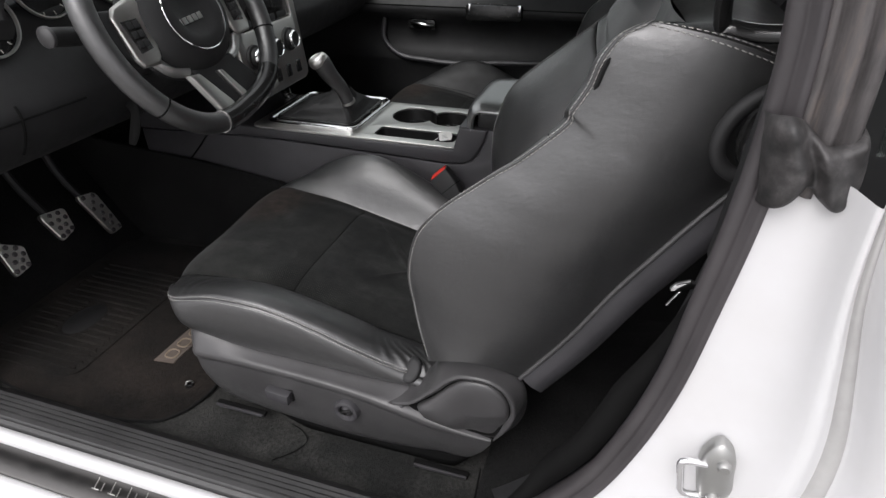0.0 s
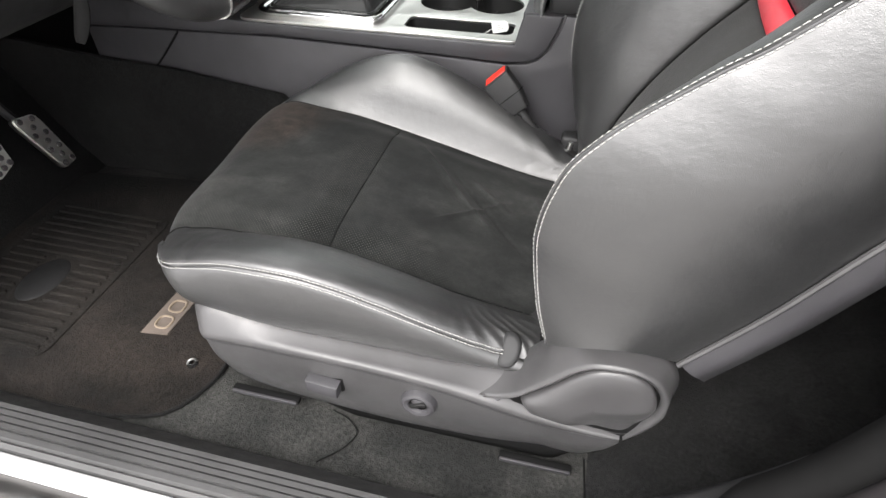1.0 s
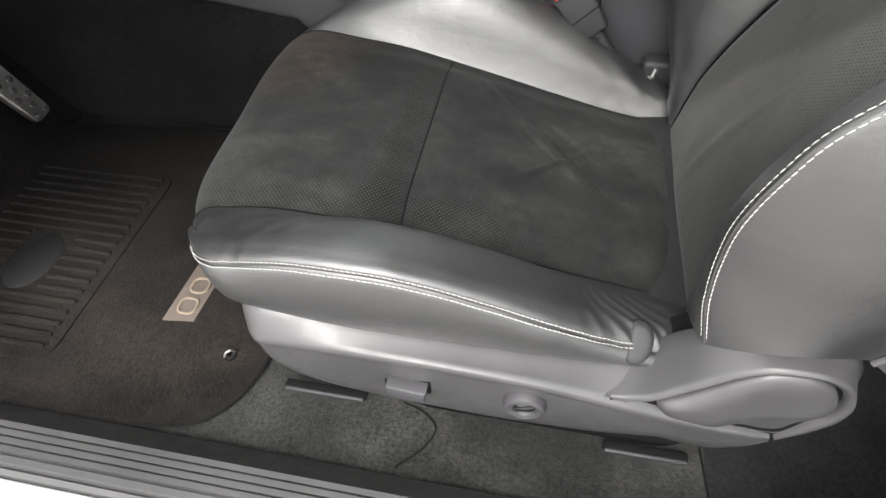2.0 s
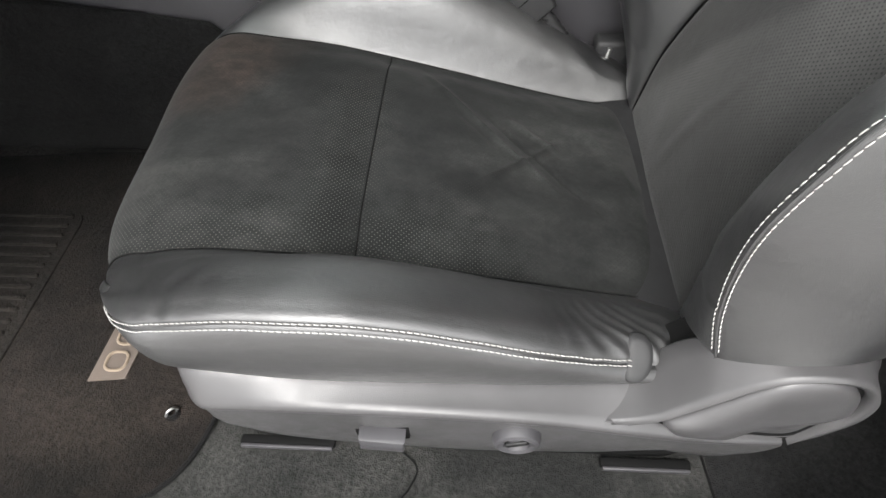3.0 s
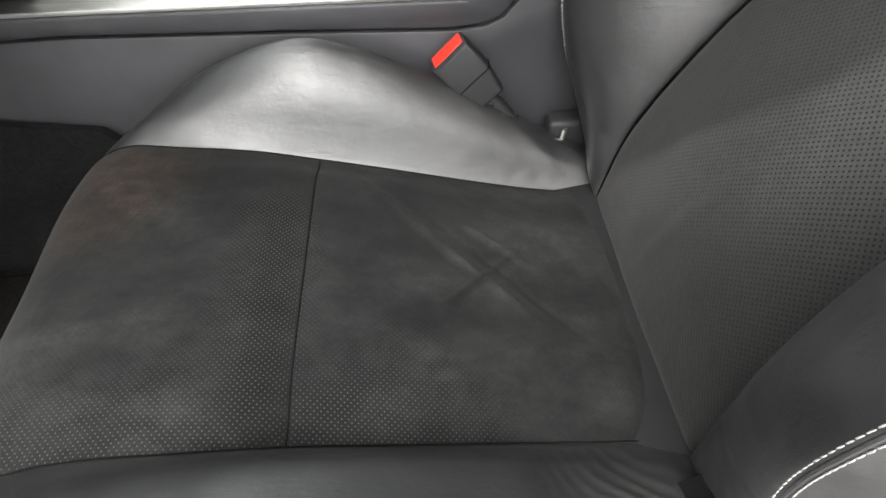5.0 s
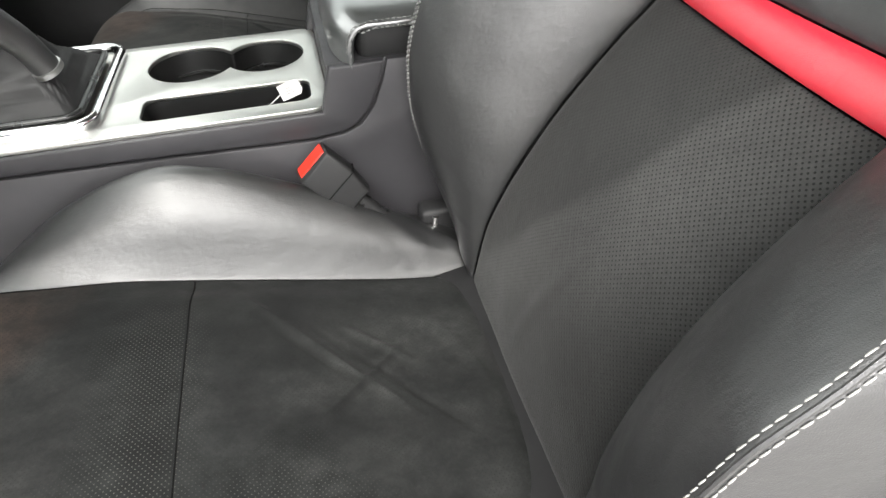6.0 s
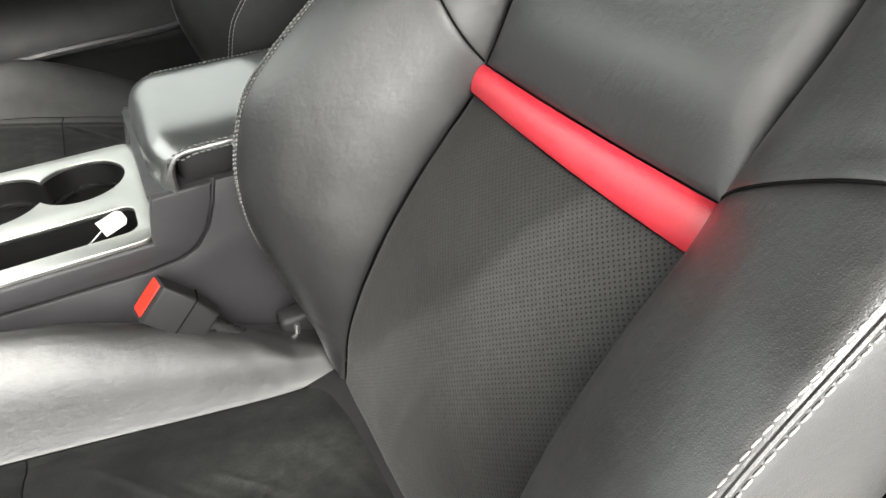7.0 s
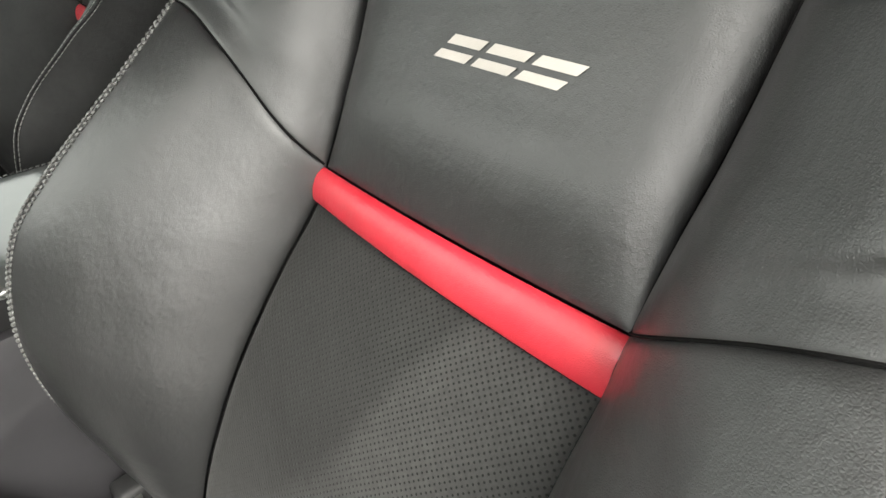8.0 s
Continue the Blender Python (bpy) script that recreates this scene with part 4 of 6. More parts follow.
for x in np.r_[np.linspace(-0.732, -0.69, 12), np.linspace(-0.68, -0.175, 60), np.linspace(-0.17, -0.1385, 10)]:
    (r, y), f, l, yh = at_row(RIDGE, x), ip1(FOOT, x), ip1(LOW, x), ip1(HEM, x)
    e = max(0.0, (-0.697 - x) / 0.035)
    y += 0.030 * e**2.2
    tail = min(1.0, max(0.0, (x + 0.30) / 0.10))      # the ledge thins out under the recliner
    ly, lz = (yh + 0.006) * (1 - tail) + (y + 0.016) * tail, (l + 0.002) * (1 - tail) + (r + 0.012) * tail
    ly = max(ly, y + 0.008)
    lz -= 0.022 * min(1.0, e) ** 1.5
    h = r - f
    step = min(1.0, max(0.0, (-0.13 - x) / 0.10)) * min(1.0, h / 0.05)
    rows.append([(x, ly + 0.035, lz + 0.006), (x, ly, lz), (x, y + 0.62 * (ly - y), r + 0.70 * (lz - r)), (x, y + 0.25 * (ly - y), r + 0.34 * (lz - r)), (x, y + 0.002, r + 0.004), (x, y, r), (x, y + 0.0003, r - 0.006 * step),
                 (x, y + 0.0012 * step, r - 0.0095 * step), (x, y + 0.0045 * step, r - 0.013 * step), (x, y + 0.0050 * step, r - 0.018 * step), (x, y + 0.008 * step, r - 0.45 * h), (x, y + 0.012 * step, r - 0.60 * h), (x, y + 0.022 * step, r - 0.86 * h), (x, y + 0.026 * step, r - 0.96 * h), (x, y + 0.032 * step, f), (x, y + 0.07, f + 0.004)])
me = sheet(rows, flip=True)
part("side_trim", me, TRIM, seat, "dark grey plastic seat side trim")
# undercut below the trim, near-black: the shade under it is put into the colour
skirt = []
for x in np.linspace(-0.62, -0.165, 40):
    f, y = ip1(FOOT, x), at_row(RIDGE, x)[1]
    g = min(1.0, max(0.0, (x + 0.62) / 0.10)) * min(1.0, (-0.165 - x) / 0.05)
    skirt.append([(x, y + 0.040, f + 0.006), (x, y + 0.034, f - 0.002), (x, 0.640, f - 0.002 - 0.5 * g * (f - 0.318)), (x, 0.645, f - 0.004 - g * (f - 0.318)), (x, 0.660, f - 0.004 - g * (f - 0.318))])
part("trim_skirt", sheet(skirt, flip=True), SEAM, seat, "undercut lower edge of the trim, its shade painted black")
# recliner: a raised lip sweeps from the ledge over a teardrop cover
LIP = along([(-0.365, 0.6130, 0.488), (-0.305, 0.6085, 0.487), (-0.277, 0.6060, 0.500), (-0.258, 0.6065, 0.519), (-0.234, 0.6070, 0.545), (-0.211, 0.6070, 0.571), (-0.189, 0.6065, 0.586), (-0.166, 0.6060, 0.590), (-0.143, 0.6060, 0.589), (-0.120, 0.6065, 0.577), (-0.103, 0.6070, 0.550), (-0.101, 0.6075, 0.520), (-0.114, 0.6090, 0.484), (-0.135, 0.6110, 0.450)], 60)
TOP_LINE = along([(-0.365, 0.648, 0.497), (-0.305, 0.652, 0.494), (-0.275, 0.668, 0.514), (-0.252, 0.668, 0.544), (-0.236, 0.652, 0.578), (-0.211, 0.642, 0.598), (-0.186, 0.640, 0.603), (-0.160, 0.640, 0.604), (-0.133, 0.642, 0.598), (-0.106, 0.644, 0.582), (-0.090, 0.642, 0.553), (-0.090, 0.640, 0.520), (-0.103, 0.640, 0.482), (-0.130, 0.640, 0.447)], 60)
rows = []
for k, (a, b) in enumerate(zip(TOP_LINE, LIP)):
    out = np.array((b[0] + 0.185, 0.0, b[2] - 0.515))
    out /= np.linalg.norm(out) + 1e-9
    fall = min(1.0, k / 14) * min(1.0, (59 - k) / 6)
    inn = -out * 0.0075 * fall
    rows.append([a + np.array((0, 0.010, -0.022)), a + np.array((0, 0.003, -0.003)), a, a + (b - a) * 0.3 + np.array((0, 0.0035, -0.002)) * fall, a + (b - a) * 0.6 + np.array((0, 0.0035, -0.002)) * fall, a + (b - a) * 0.86 + np.array((0, 0.001, 0)) * fall, b, b + inn * 0.45 + np.array((0, 0.0010, 0)), b + inn + np.array((0, 0.0035 * fall, 0)), b + inn * 1.15 + np.array((0, 0.014, 0))])
part("recliner_housing", sheet(rows), TRIM, seat, "arched dark grey recliner housing")
back_o = [(p[0], p[2]) for p in LIP[10:]] + [(-0.20, 0.456), (-0.26, 0.464)]
part("housing_plate", prism(back_o, 0.6175, 0.70, bevel=0.0), SEAM, seat, "dark plate behind the recliner cover")
cover_o = along([(-0.256, 0.473), (-0.267, 0.492), (-0.246, 0.513), (-0.226, 0.536), (-0.206, 0.559), (-0.187, 0.574), (-0.166, 0.578), (-0.146, 0.577), (-0.127, 0.566), (-0.114, 0.544), (-0.111, 0.518), (-0.117, 0.488), (-0.132, 0.458), (-0.17, 0.456), (-0.215, 0.462), (-0.256, 0.473)], 60)[:-1]
cov_rows = []
cm = np.array(cover_o).mean(axis=0)
for p in np.array(cover_o):
    row = [(p[0], 0.6165, p[1])]
    for k in range(11):
        s_ = 1 - (k / 10) ** 1.5
        q = cm + (p - cm) * s_
        # flat pad, thicker towards the pointed end, turned in along its lower rear facet
        lift = (1 - s_**6) ** 0.6
        y = 0.6125 - lift * (0.0075 + 0.007 * min(1.0, max(0.0, (-0.17 - q[0]) / 0.09)))
        y += 0.010 * min(1.0, max(0.0, (0.506 - q[1] + 0.30 * (q[0] + 0.17)) / 0.035)) * min(1.0, max(0.0, (q[0] + 0.205) / 0.03))
        row.append((q[0], y, q[1]))
    cov_rows.append(row)
part("recliner_cover", sheet(cov_rows, close=True), TRIM, seat, "teardrop grey plastic recliner cover")
part("switch_recess", prism(rounded(-0.563, 0.430, -0.508, 0.464, 0.005), 0.6085, 0.617, bevel=0.0), SEAM, seat)
lever = part("seat_switch", prism([(-0.557, 0.461), (-0.511, 0.456), (-0.513, 0.433), (-0.558, 0.438)], 0.592, 0.615, bevel=0.0035), PLASTIC, seat, "rectangular black seat switch")
kb = Matrix.Translation((-0.400, 0.6115, 0.445)) @ Matrix.Rotation(radians(90), 4, "X")
knob = part("lumbar_knob", lathe([(0.0125, 0.007), (0.014, 0.011), (0.019, 0.0125), (0.0225, 0.011), (0.0245, 0.006), (0.0250, -0.004)], 32, kb), PLASTIC, seat, "round black lumbar knob")
part("knob_centre", lathe([(0, 0.009), (0.007, 0.0085), (0.010, 0.006), (0.0128, 0.0025)], 24, kb), PLASTIC, knob)
part("knob_grip", move(box((-0.0125, -0.004, 0.004), (0.0125, 0.004, 0.0115), 0.0025), kb @ Matrix.Rotation(radians(25), 4, "Z")), GLOSS, knob)
part("trim_screw", lathe([(0, 0.002), (0.003, 0.0015), (0.004, 0)], 12, Matrix.Translation((-0.296, 0.6125, 0.484)) @ Matrix.Rotation(radians(60), 4, "X")), PLASTIC, seat)
for x0, x1, z0, z1 in ((-0.720, -0.606, 0.344, 0.337), (-0.289, -0.182, 0.319, 0.312)):
    rl = bmesh.new()
    rl = box((x0, 0.630, z0 - 0.012), (x1, 0.642, z0 - 0.004), 0.002, bm=rl)
    cov = part("seat_rail", rl, SEAM, seat, "black seat rail cover")
    part("rail_edge", box((x0 + 0.002, 0.626, z0 - 0.010), (x1 - 0.002, 0.6305, z0 - 0.003), 0.0015), PLASTIC, cov, "worn plastic rail edge")
for yy in (0.66, 1.12):
    part("rail_bar", box((-0.70, yy + 0.02, 0.305), (-0.22, yy + 0.045, 0.345), 0.004), SOFT, seat)
part("seat_frame", box((-0.72, 0.69, 0.34), (-0.16, 1.11, 0.42), 0.012), SOFT, seat)


# ---- the passenger's seat: the same seat ----
pass_seat = copy_thing(seat, Matrix.Translation((-0.385, 1.78, 0.308)))
pass_seat.name = "passenger_seat"
pass_seat["label"] = "black leather and suede passenger seat with dusty suede insert"
for o in list(pass_seat.children):
    if o.name.split(".")[0] in ("belt_guide", "release_bezel", "release_handle", "side_tab", "seat_switch", "switch_recess", "lumbar_knob"):
        for q in list(o.children) + [o]:
            bpy.data.objects.remove(q)
for o in pass_seat.children:
    if "cushion" in o.name:
        o.location.x -= 0.05      # cushion moved forward alone to fit the camera's view
    if o.material_slots and o.material_slots[0].material == LEATHER:
        o.material_slots[0].link = "OBJECT"
        o.material_slots[0].material = DIM_LEATHER
bpy.context.view_layer.update()

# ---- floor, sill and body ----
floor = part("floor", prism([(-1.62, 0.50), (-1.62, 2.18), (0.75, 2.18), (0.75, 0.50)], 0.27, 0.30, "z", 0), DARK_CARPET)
tagged(floor, "black carpeted car floor", "floor", kind="structure")


def carpet_fn(x, y):
    return 0.3055 + 0.05 * max(0, (0.545 - y) / 0.045) ** 1.5 + 0.0035 * noise.noise((x * 9, y * 9, 0)) + 0.06 * max(0, (x - 0.05) / 0.4)


P = [[(x, y, carpet_fn(x, y)) for y in np.linspace(0.505, 1.19, 50)] for x in np.linspace(-1.45, -0.16, 110)]
tagged(part("carpet", sheet(P), CARPET), "charcoal loop carpet beside the seat", "carpet", kind="structure")
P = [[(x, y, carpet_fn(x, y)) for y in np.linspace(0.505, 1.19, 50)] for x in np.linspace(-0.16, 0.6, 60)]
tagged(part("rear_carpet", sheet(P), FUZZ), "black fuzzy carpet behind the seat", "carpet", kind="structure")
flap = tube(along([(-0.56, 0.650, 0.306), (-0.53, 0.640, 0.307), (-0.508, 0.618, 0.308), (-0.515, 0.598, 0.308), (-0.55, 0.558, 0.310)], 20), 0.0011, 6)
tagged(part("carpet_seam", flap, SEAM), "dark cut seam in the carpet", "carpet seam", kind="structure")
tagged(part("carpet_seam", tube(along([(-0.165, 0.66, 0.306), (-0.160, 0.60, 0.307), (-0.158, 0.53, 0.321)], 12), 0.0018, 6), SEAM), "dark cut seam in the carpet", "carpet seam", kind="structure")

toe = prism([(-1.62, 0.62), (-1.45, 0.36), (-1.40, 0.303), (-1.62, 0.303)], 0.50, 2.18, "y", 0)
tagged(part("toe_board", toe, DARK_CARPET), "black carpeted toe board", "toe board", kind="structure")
tagged(part("firewall", box((-1.66, 0.45, 0.30), (-1.62, 2.2, 1.0), 0), SOFT), "black firewall behind the pedals", "firewall", kind="structure")
tagged(part("kick_panel", box((-1.62, 0.47, 0.36), (-1.27, 0.50, 0.95), 0.008), SOFT), "black plastic kick panel", "panel", kind="structure")

# ridged sill cover, painted flange, steel scuff plate
prof = [(0.545, 0.318), (0.528, 0.338), (0.514, 0.356)]
for k in range(4):
    y0 = 0.510 - k * 0.0098
    prof += [(y0, 0.361), (y0 - 0.0068, 0.3605), (y0 - 0.0078, 0.3565), (y0 - 0.0092, 0.3565)]
prof += [(0.470, 0.359), (0.462, 0.358), (0.4585, 0.354), (0.457, 0.354), (0.455, 0.357), (0.449, 0.352), (0.447, 0.344), (0.447, 0.30)]


def run_of(profile, xs):
    return [[(x, y, z) for y, z in profile] for x in xs]


sill = thing("door_sill", (-0.8, 0.45, 0.30), "ridged black plastic sill cover with white flange and steel scuff plate", "door sill", kind="structure")
me = sheet(run_of(prof, np.linspace(-1.7, 0.02, 30)))
me.set_sharp_from_angle(angle=radians(30))
part("sill_cover", me, SILL, sill, "ridged dark grey plastic cover")
me = sheet(run_of([(0.4475, 0.336), (0.4475, 0.343), (0.445, 0.3475), (0.436, 0.3485), (0.428, 0.346), (0.4245, 0.340), (0.424, 0.325)], np.linspace(-1.7, 0.1, 12)))
part("painted_flange", me, PAINT, sill, "white painted flange")
me = sheet(run_of([(0.428, 0.322), (0.424, 0.329), (0.420, 0.331), (0.376, 0.329), (0.371, 0.326), (0.370, 0.318)], np.linspace(-1.7, 0.1, 12)))
part("scuff_plate", me, DARK_STEEL, sill, "brushed steel scuff plate")
me = sheet(run_of([(0.374, 0.318), (0.371, 0.328), (0.366, 0.332), (0.356, 0.330), (0.347, 0.322), (0.338, 0.29), (0.330, 0.24), (0.345, 0.19), (0.40, 0.17)], np.linspace(-1.7, 0.6, 20)))
part("rocker_panel", me, PAINT, sill, "white painted rocker panel")
for k in range(9):
    x0 = -0.812 + k * 0.036
    sk = bmesh.new()
    for dx, y0, y1 in ((0.0, 0.398, 0.419), (0.016, 0.396, 0.412)):
        sk = join(sk, move(box((0, 0, 0), (0.0022, y1 - y0, 0.0016), 0.0005, 1), Matrix(((1, -0.35, 0, x0 + dx), (0, 1, 0, y0), (0, 0, 1, 0.3305), (0, 0, 0, 1)))))
    sk = box((x0 - 0.004, 0.396, 0.3305), (x0 + 0.012, 0.3978, 0.3321), 0.0005, 1, bm=sk)
    part("scuff_mark", sk, SATIN, sill, "thin bright raised strokes")

# rear door frame: rubber seal, painted jamb, inner trim
JAMB = [(-0.30, 0.372), (-0.22, 0.380), (-0.13, 0.415), (-0.06, 0.480), (0.0, 0.560), (0.030, 0.612), (0.062, 0.697), (0.0885, 0.803), (0.1025, 0.908), (0.113, 1.005), (0.117, 1.09), (0.112, 1.18), (0.095, 1.26), (0.06, 1.32)]
jc = along([(x, z) for x, z in JAMB], 60)
jt = np.gradient(jc, axis=0)
jt /= np.linalg.norm(jt, axis=1, keepdims=True)
jn = np.c_[jt[:, 1], -jt[:, 0]]      # towards the rear


def lip_strip(rows_):
    out = []
    for c, n in zip(jc, jn):
        f = min(1.0, max(0.05, (0.99 - c[1]) / 0.26)) * min(1.0, max(0.02, (c[1] - 0.40) / 0.14))
        out.append([(c[0] + n[0] * d * f, 0.455 + (y - 0.455) * (0.4 + 0.6 * f), c[1] + n[1] * d * f) for d, y in rows_])
    return out


def jamb_strip(rows_):
    return [[(c[0] + n[0] * d, y, c[1] + n[1] * d) for d, y in rows_] for c, n in zip(jc, jn)]


pillar = thing("door_frame", (0.15, 0.45, 0.30), "white painted rear door jamb with black rubber seal", "door jamb", kind="structure")
part("rubber_seal", sheet(jamb_strip([(-0.004, 0.500), (-0.012, 0.485), (-0.020, 0.470), (-0.022, 0.458), (-0.016, 0.447), (-0.010, 0.452), (-0.007, 0.452), (-0.004, 0.443), (0.000, 0.440), (0.004, 0.446), (0.006, 0.46)])), RUBBER, pillar, "black rubber door seal")
part("seal_lip", sheet(lip_strip([(-0.004, 0.54), (-0.034, 0.522), (-0.042, 0.505), (-0.037, 0.492), (-0.026, 0.486), (-0.012, 0.490)])), SEAM, pillar, "soft inner seal lip")
keep = [i for i, c in enumerate(jc) if c[1] < 1.06]
GUTTER = [(0.36, 1.7), (0.6, 1.6), (0.79, 1.36), (0.91, 0.96), (0.99, 0.68), (1.07, 0.55), (1.33, 0.5)]


def gutter_strip(rows_):
    """Strips along the jamb that close in on the seal towards the top."""
    out = []
    for c, n in zip(jc, jn):
        f = ip1(GUTTER, c[1])
        row = []
        for d, y in rows_:
            w = d if d <= 0.03 else (0.03 + (d - 0.03) * (0.14 * f - 0.03) / 0.11 if d <= 0.14 else d + 0.14 * (f - 1))
            row.append((c[0] + n[0] * w, y, c[1] + n[1] * w))
        out.append(row)
    return out


full = gutter_strip([(0.000, 0.446), (0.004, 0.4435), (0.030, 0.437), (0.050, 0.430), (0.064, 0.420), (0.074, 0.406), (0.080, 0.397), (0.085, 0.393), (0.090, 0.394), (0.094, 0.400), (0.098, 0.402), (0.108, 0.402), (0.112, 0.398), (0.116, 0.384), (0.121, 0.374), (0.130, 0.366), (0.14, 0.362), (0.30, 0.350), (0.8, 0.345)])
part("painted_jamb", sheet([full[i] for i in keep]), PAINT, pillar, "glossy white painted jamb")
bead = gutter_strip([(0.096, 0.4025), (0.099, 0.3985), (0.103, 0.3975), (0.107, 0.3985), (0.110, 0.4025)])
part("seam_sealer", sheet([bead[i] for i in keep]), SEALER, pillar, "grey bead of seam sealer")
upper = [i for i, c in enumerate(jc) if c[1] > 1.02]
cover_rows = jamb_strip([(0.000, 0.452), (0.003, 0.445), (0.008, 0.443), (0.011, 0.450), (0.013, 0.450), (0.016, 0.439), (0.022, 0.435), (0.026, 0.436), (0.028, 0.443), (0.030, 0.443), (0.033, 0.433), (0.038, 0.432), (0.041, 0.436), (0.042, 0.47)])
part("pillar_cover", sheet([cover_rows[i] for i in upper]), PILLAR, pillar, "dark weathered pillar weatherstrip")
FOOT_END = [(0.106, 1.020), (0.115, 1.024), (0.127, 1.037), (0.133, 1.045), (0.144, 1.036), (0.158, 1.030), (0.166, 1.037), (0.173, 1.060)]
foot_rows = []
for u in np.linspace(0, 1, 60):
    x = 0.106 + 0.067 * u
    zb = ip1(FOOT_END, x)
    zt = 1.094 + 0.008 * math.sin(u * 7) - 0.010 * u
    row = []
    for k in range(30):
        t = k / 29
        z = zb + (zt - zb) * t
        warp = 0.8 * noise.noise((x * 30, z * 22, 2.0))
        fold = 0.0055 * math.sin(u * 15 + 2.2 * t + 2.5 * warp) * (0.5 + 0.5 * math.sin(math.pi * t)) + 0.005 * noise.noise((x * 55, z * 45, 1.0))
        roll = 0.014 * (math.exp(-t / 0.06) + math.exp(-(1 - t) / 0.06)) + 0.02 * (math.exp(-u / 0.05) + math.exp(-(1 - u) / 0.05))
        row.append((x - 0.010 * t + 0.003 * warp, 0.419 + fold + roll, z))
    foot_rows.append(row)
part("weatherstrip_foot", sheet(foot_rows), CRUMPLED, pillar, "crumpled black rubber strip end")
inner = []
for c, n in zip(jc, jn):
    if c[1] < 0.43:
        continue
    inner.append([(c[0] + n[0] * 0.004, 0.50, c[1] + n[1] * 0.004), (c[0] - 0.018 * min(1.0, max(0.0, (0.99 - c[1]) / 0.26)), 0.535, c[1] - 0.004), (c[0] + 0.008, 0.556, c[1] - 0.006), (c[0] + 0.05, 0.565, c[1] - 0.01), (0.75, 0.60, 0.30 + (c[1] - 0.37) * 0.9)])
part("inner_trim", sheet(inner), SOFT, pillar, "black plastic inner quarter trim")
# striker
def rounded_wire(corners, r, n=5):
    """A path with rounded inner corners."""
    p = [Vector(c) for c in corners]
    out = [p[0]]
    for a, m, e in zip(p, p[1:], p[2:]):
        q0, q1 = m + (a - m).normalized() * r, m + (e - m).normalized() * r
        out += [(1 - t) ** 2 * q0 + 2 * t * (1 - t) * m + t * t * q1 for t in np.linspace(0, 1, n)]
    return out + [p[-1]]


part("striker_loop", tube(rounded_wire([(0.140, 0.416, 0.742), (0.101, 0.407, 0.749), (0.109, 0.407, 0.700), (0.146, 0.416, 0.692)], 0.009), 0.0040, 12), CHROME, pillar, "bright steel door striker loop")
plate_o = along([(0.128, 0.690), (0.122, 0.725), (0.124, 0.758), (0.136, 0.773), (0.147, 0.765), (0.155, 0.732), (0.156, 0.700), (0.142, 0.686), (0.128, 0.690)], 40)[:-1]
part("striker_plate", pillow([tuple(p) for p in plate_o], 0.416, 0.407), DULL, pillar, "dull zinc striker plate")
for zz in (0.702, 0.752):
    part("striker_bolt", lathe([(0, 0.004), (0.005, 0.004), (0.007, 0.001), (0.007, -0.004)], 16, Matrix.Translation((0.141, 0.406, zz)) @ Matrix.Rotation(radians(90), 4, "X")), DULL, pillar)
# belt latch tongue hanging by the seat
tongue = thing("belt_tongue", (0.08, 0.52, 0.86), "bright metal seat belt tongue beside the door frame", "seat belt")
part("tongue_plate", prism([(0.068, 0.876), (0.072, 0.882), (0.086, 0.889), (0.092, 0.887), (0.091, 0.881), (0.076, 0.874), (0.070, 0.873)], 0.516, 0.524, "y", 0.002), CHROME, tongue, "polished steel plate")
part("tongue_blade", prism([(0.0675, 0.853), (0.069, 0.8515), (0.080, 0.872), (0.078, 0.8735)], 0.519, 0.523, "y", 0.0005), CHROME, tongue)
part("belt_webbing", prism([(0.100, 0.905), (0.112, 0.905), (0.125, 1.15), (0.118, 1.15)], 0.516, 0.558, "y", 0.0), SOFT, tongue, "black belt webbing")

# ---- floor mat ----
fm = thing("floor_mat", (-1.1, 0.86, 0.305), "dusty brown-black carpet floor mat with ribbed rubber heel pad", "floor mat")
outline = along([(-0.772, 0.665), (-0.787, 0.615), (-0.816, 0.577), (-0.88, 0.556), (-1.0, 0.548), (-1.30, 0.575), (-1.42, 0.62), (-1.43, 0.86), (-1.42, 1.12), (-1.25, 1.15), (-0.90, 1.15), (-0.79, 1.12), (-0.772, 1.0), (-0.772, 0.80), (-0.772, 0.665)], 90)[:-1]
part("mat_surface", prism([tuple(p) for p in outline[::-1]], 0.302, 0.3155, "z", 0.004), MATCARPET, fm, "dusty brown-black pile")
part("mat_binding", tube([(x, y, 0.312) for x, y in outline], 0.0036, 8, closed=True), DARK_CARPET, fm, "black bound edge")
pad = rounded(-1.375, 0.612, -1.088, 1.02, 0.035)
part("heel_pad", prism(pad, 0.314, 0.3185, "z", 0.0015), PAD_RUBBER, fm, "black ribbed rubber heel pad")
for k in range(19):
    y0 = 0.632 + k * 0.0203
    if 0.72 < y0 < 0.85:
        part("rib", box((-1.355, y0, 0.317), (-1.27, y0 + 0.008, 0.3225), 0.002, 1), PAD_RUBBER, fm)
        part("rib", box((-1.185, y0, 0.317), (-1.105, y0 + 0.008, 0.3225), 0.002, 1), PAD_RUBBER, fm)
    else:
        part("rib", box((-1.355, y0, 0.317), (-1.105, y0 + 0.008, 0.3225), 0.002, 1), PAD_RUBBER, fm)
part("pad_boss", lathe([(0, 0.004), (0.9, 0.003), (1.0, 0.0)], 28, Matrix.Translation((-1.228, 0.785, 0.3175)) @ Matrix.Diagonal((0.042, 0.062, 1, 1))), SOFT, fm, "smooth black oval boss")
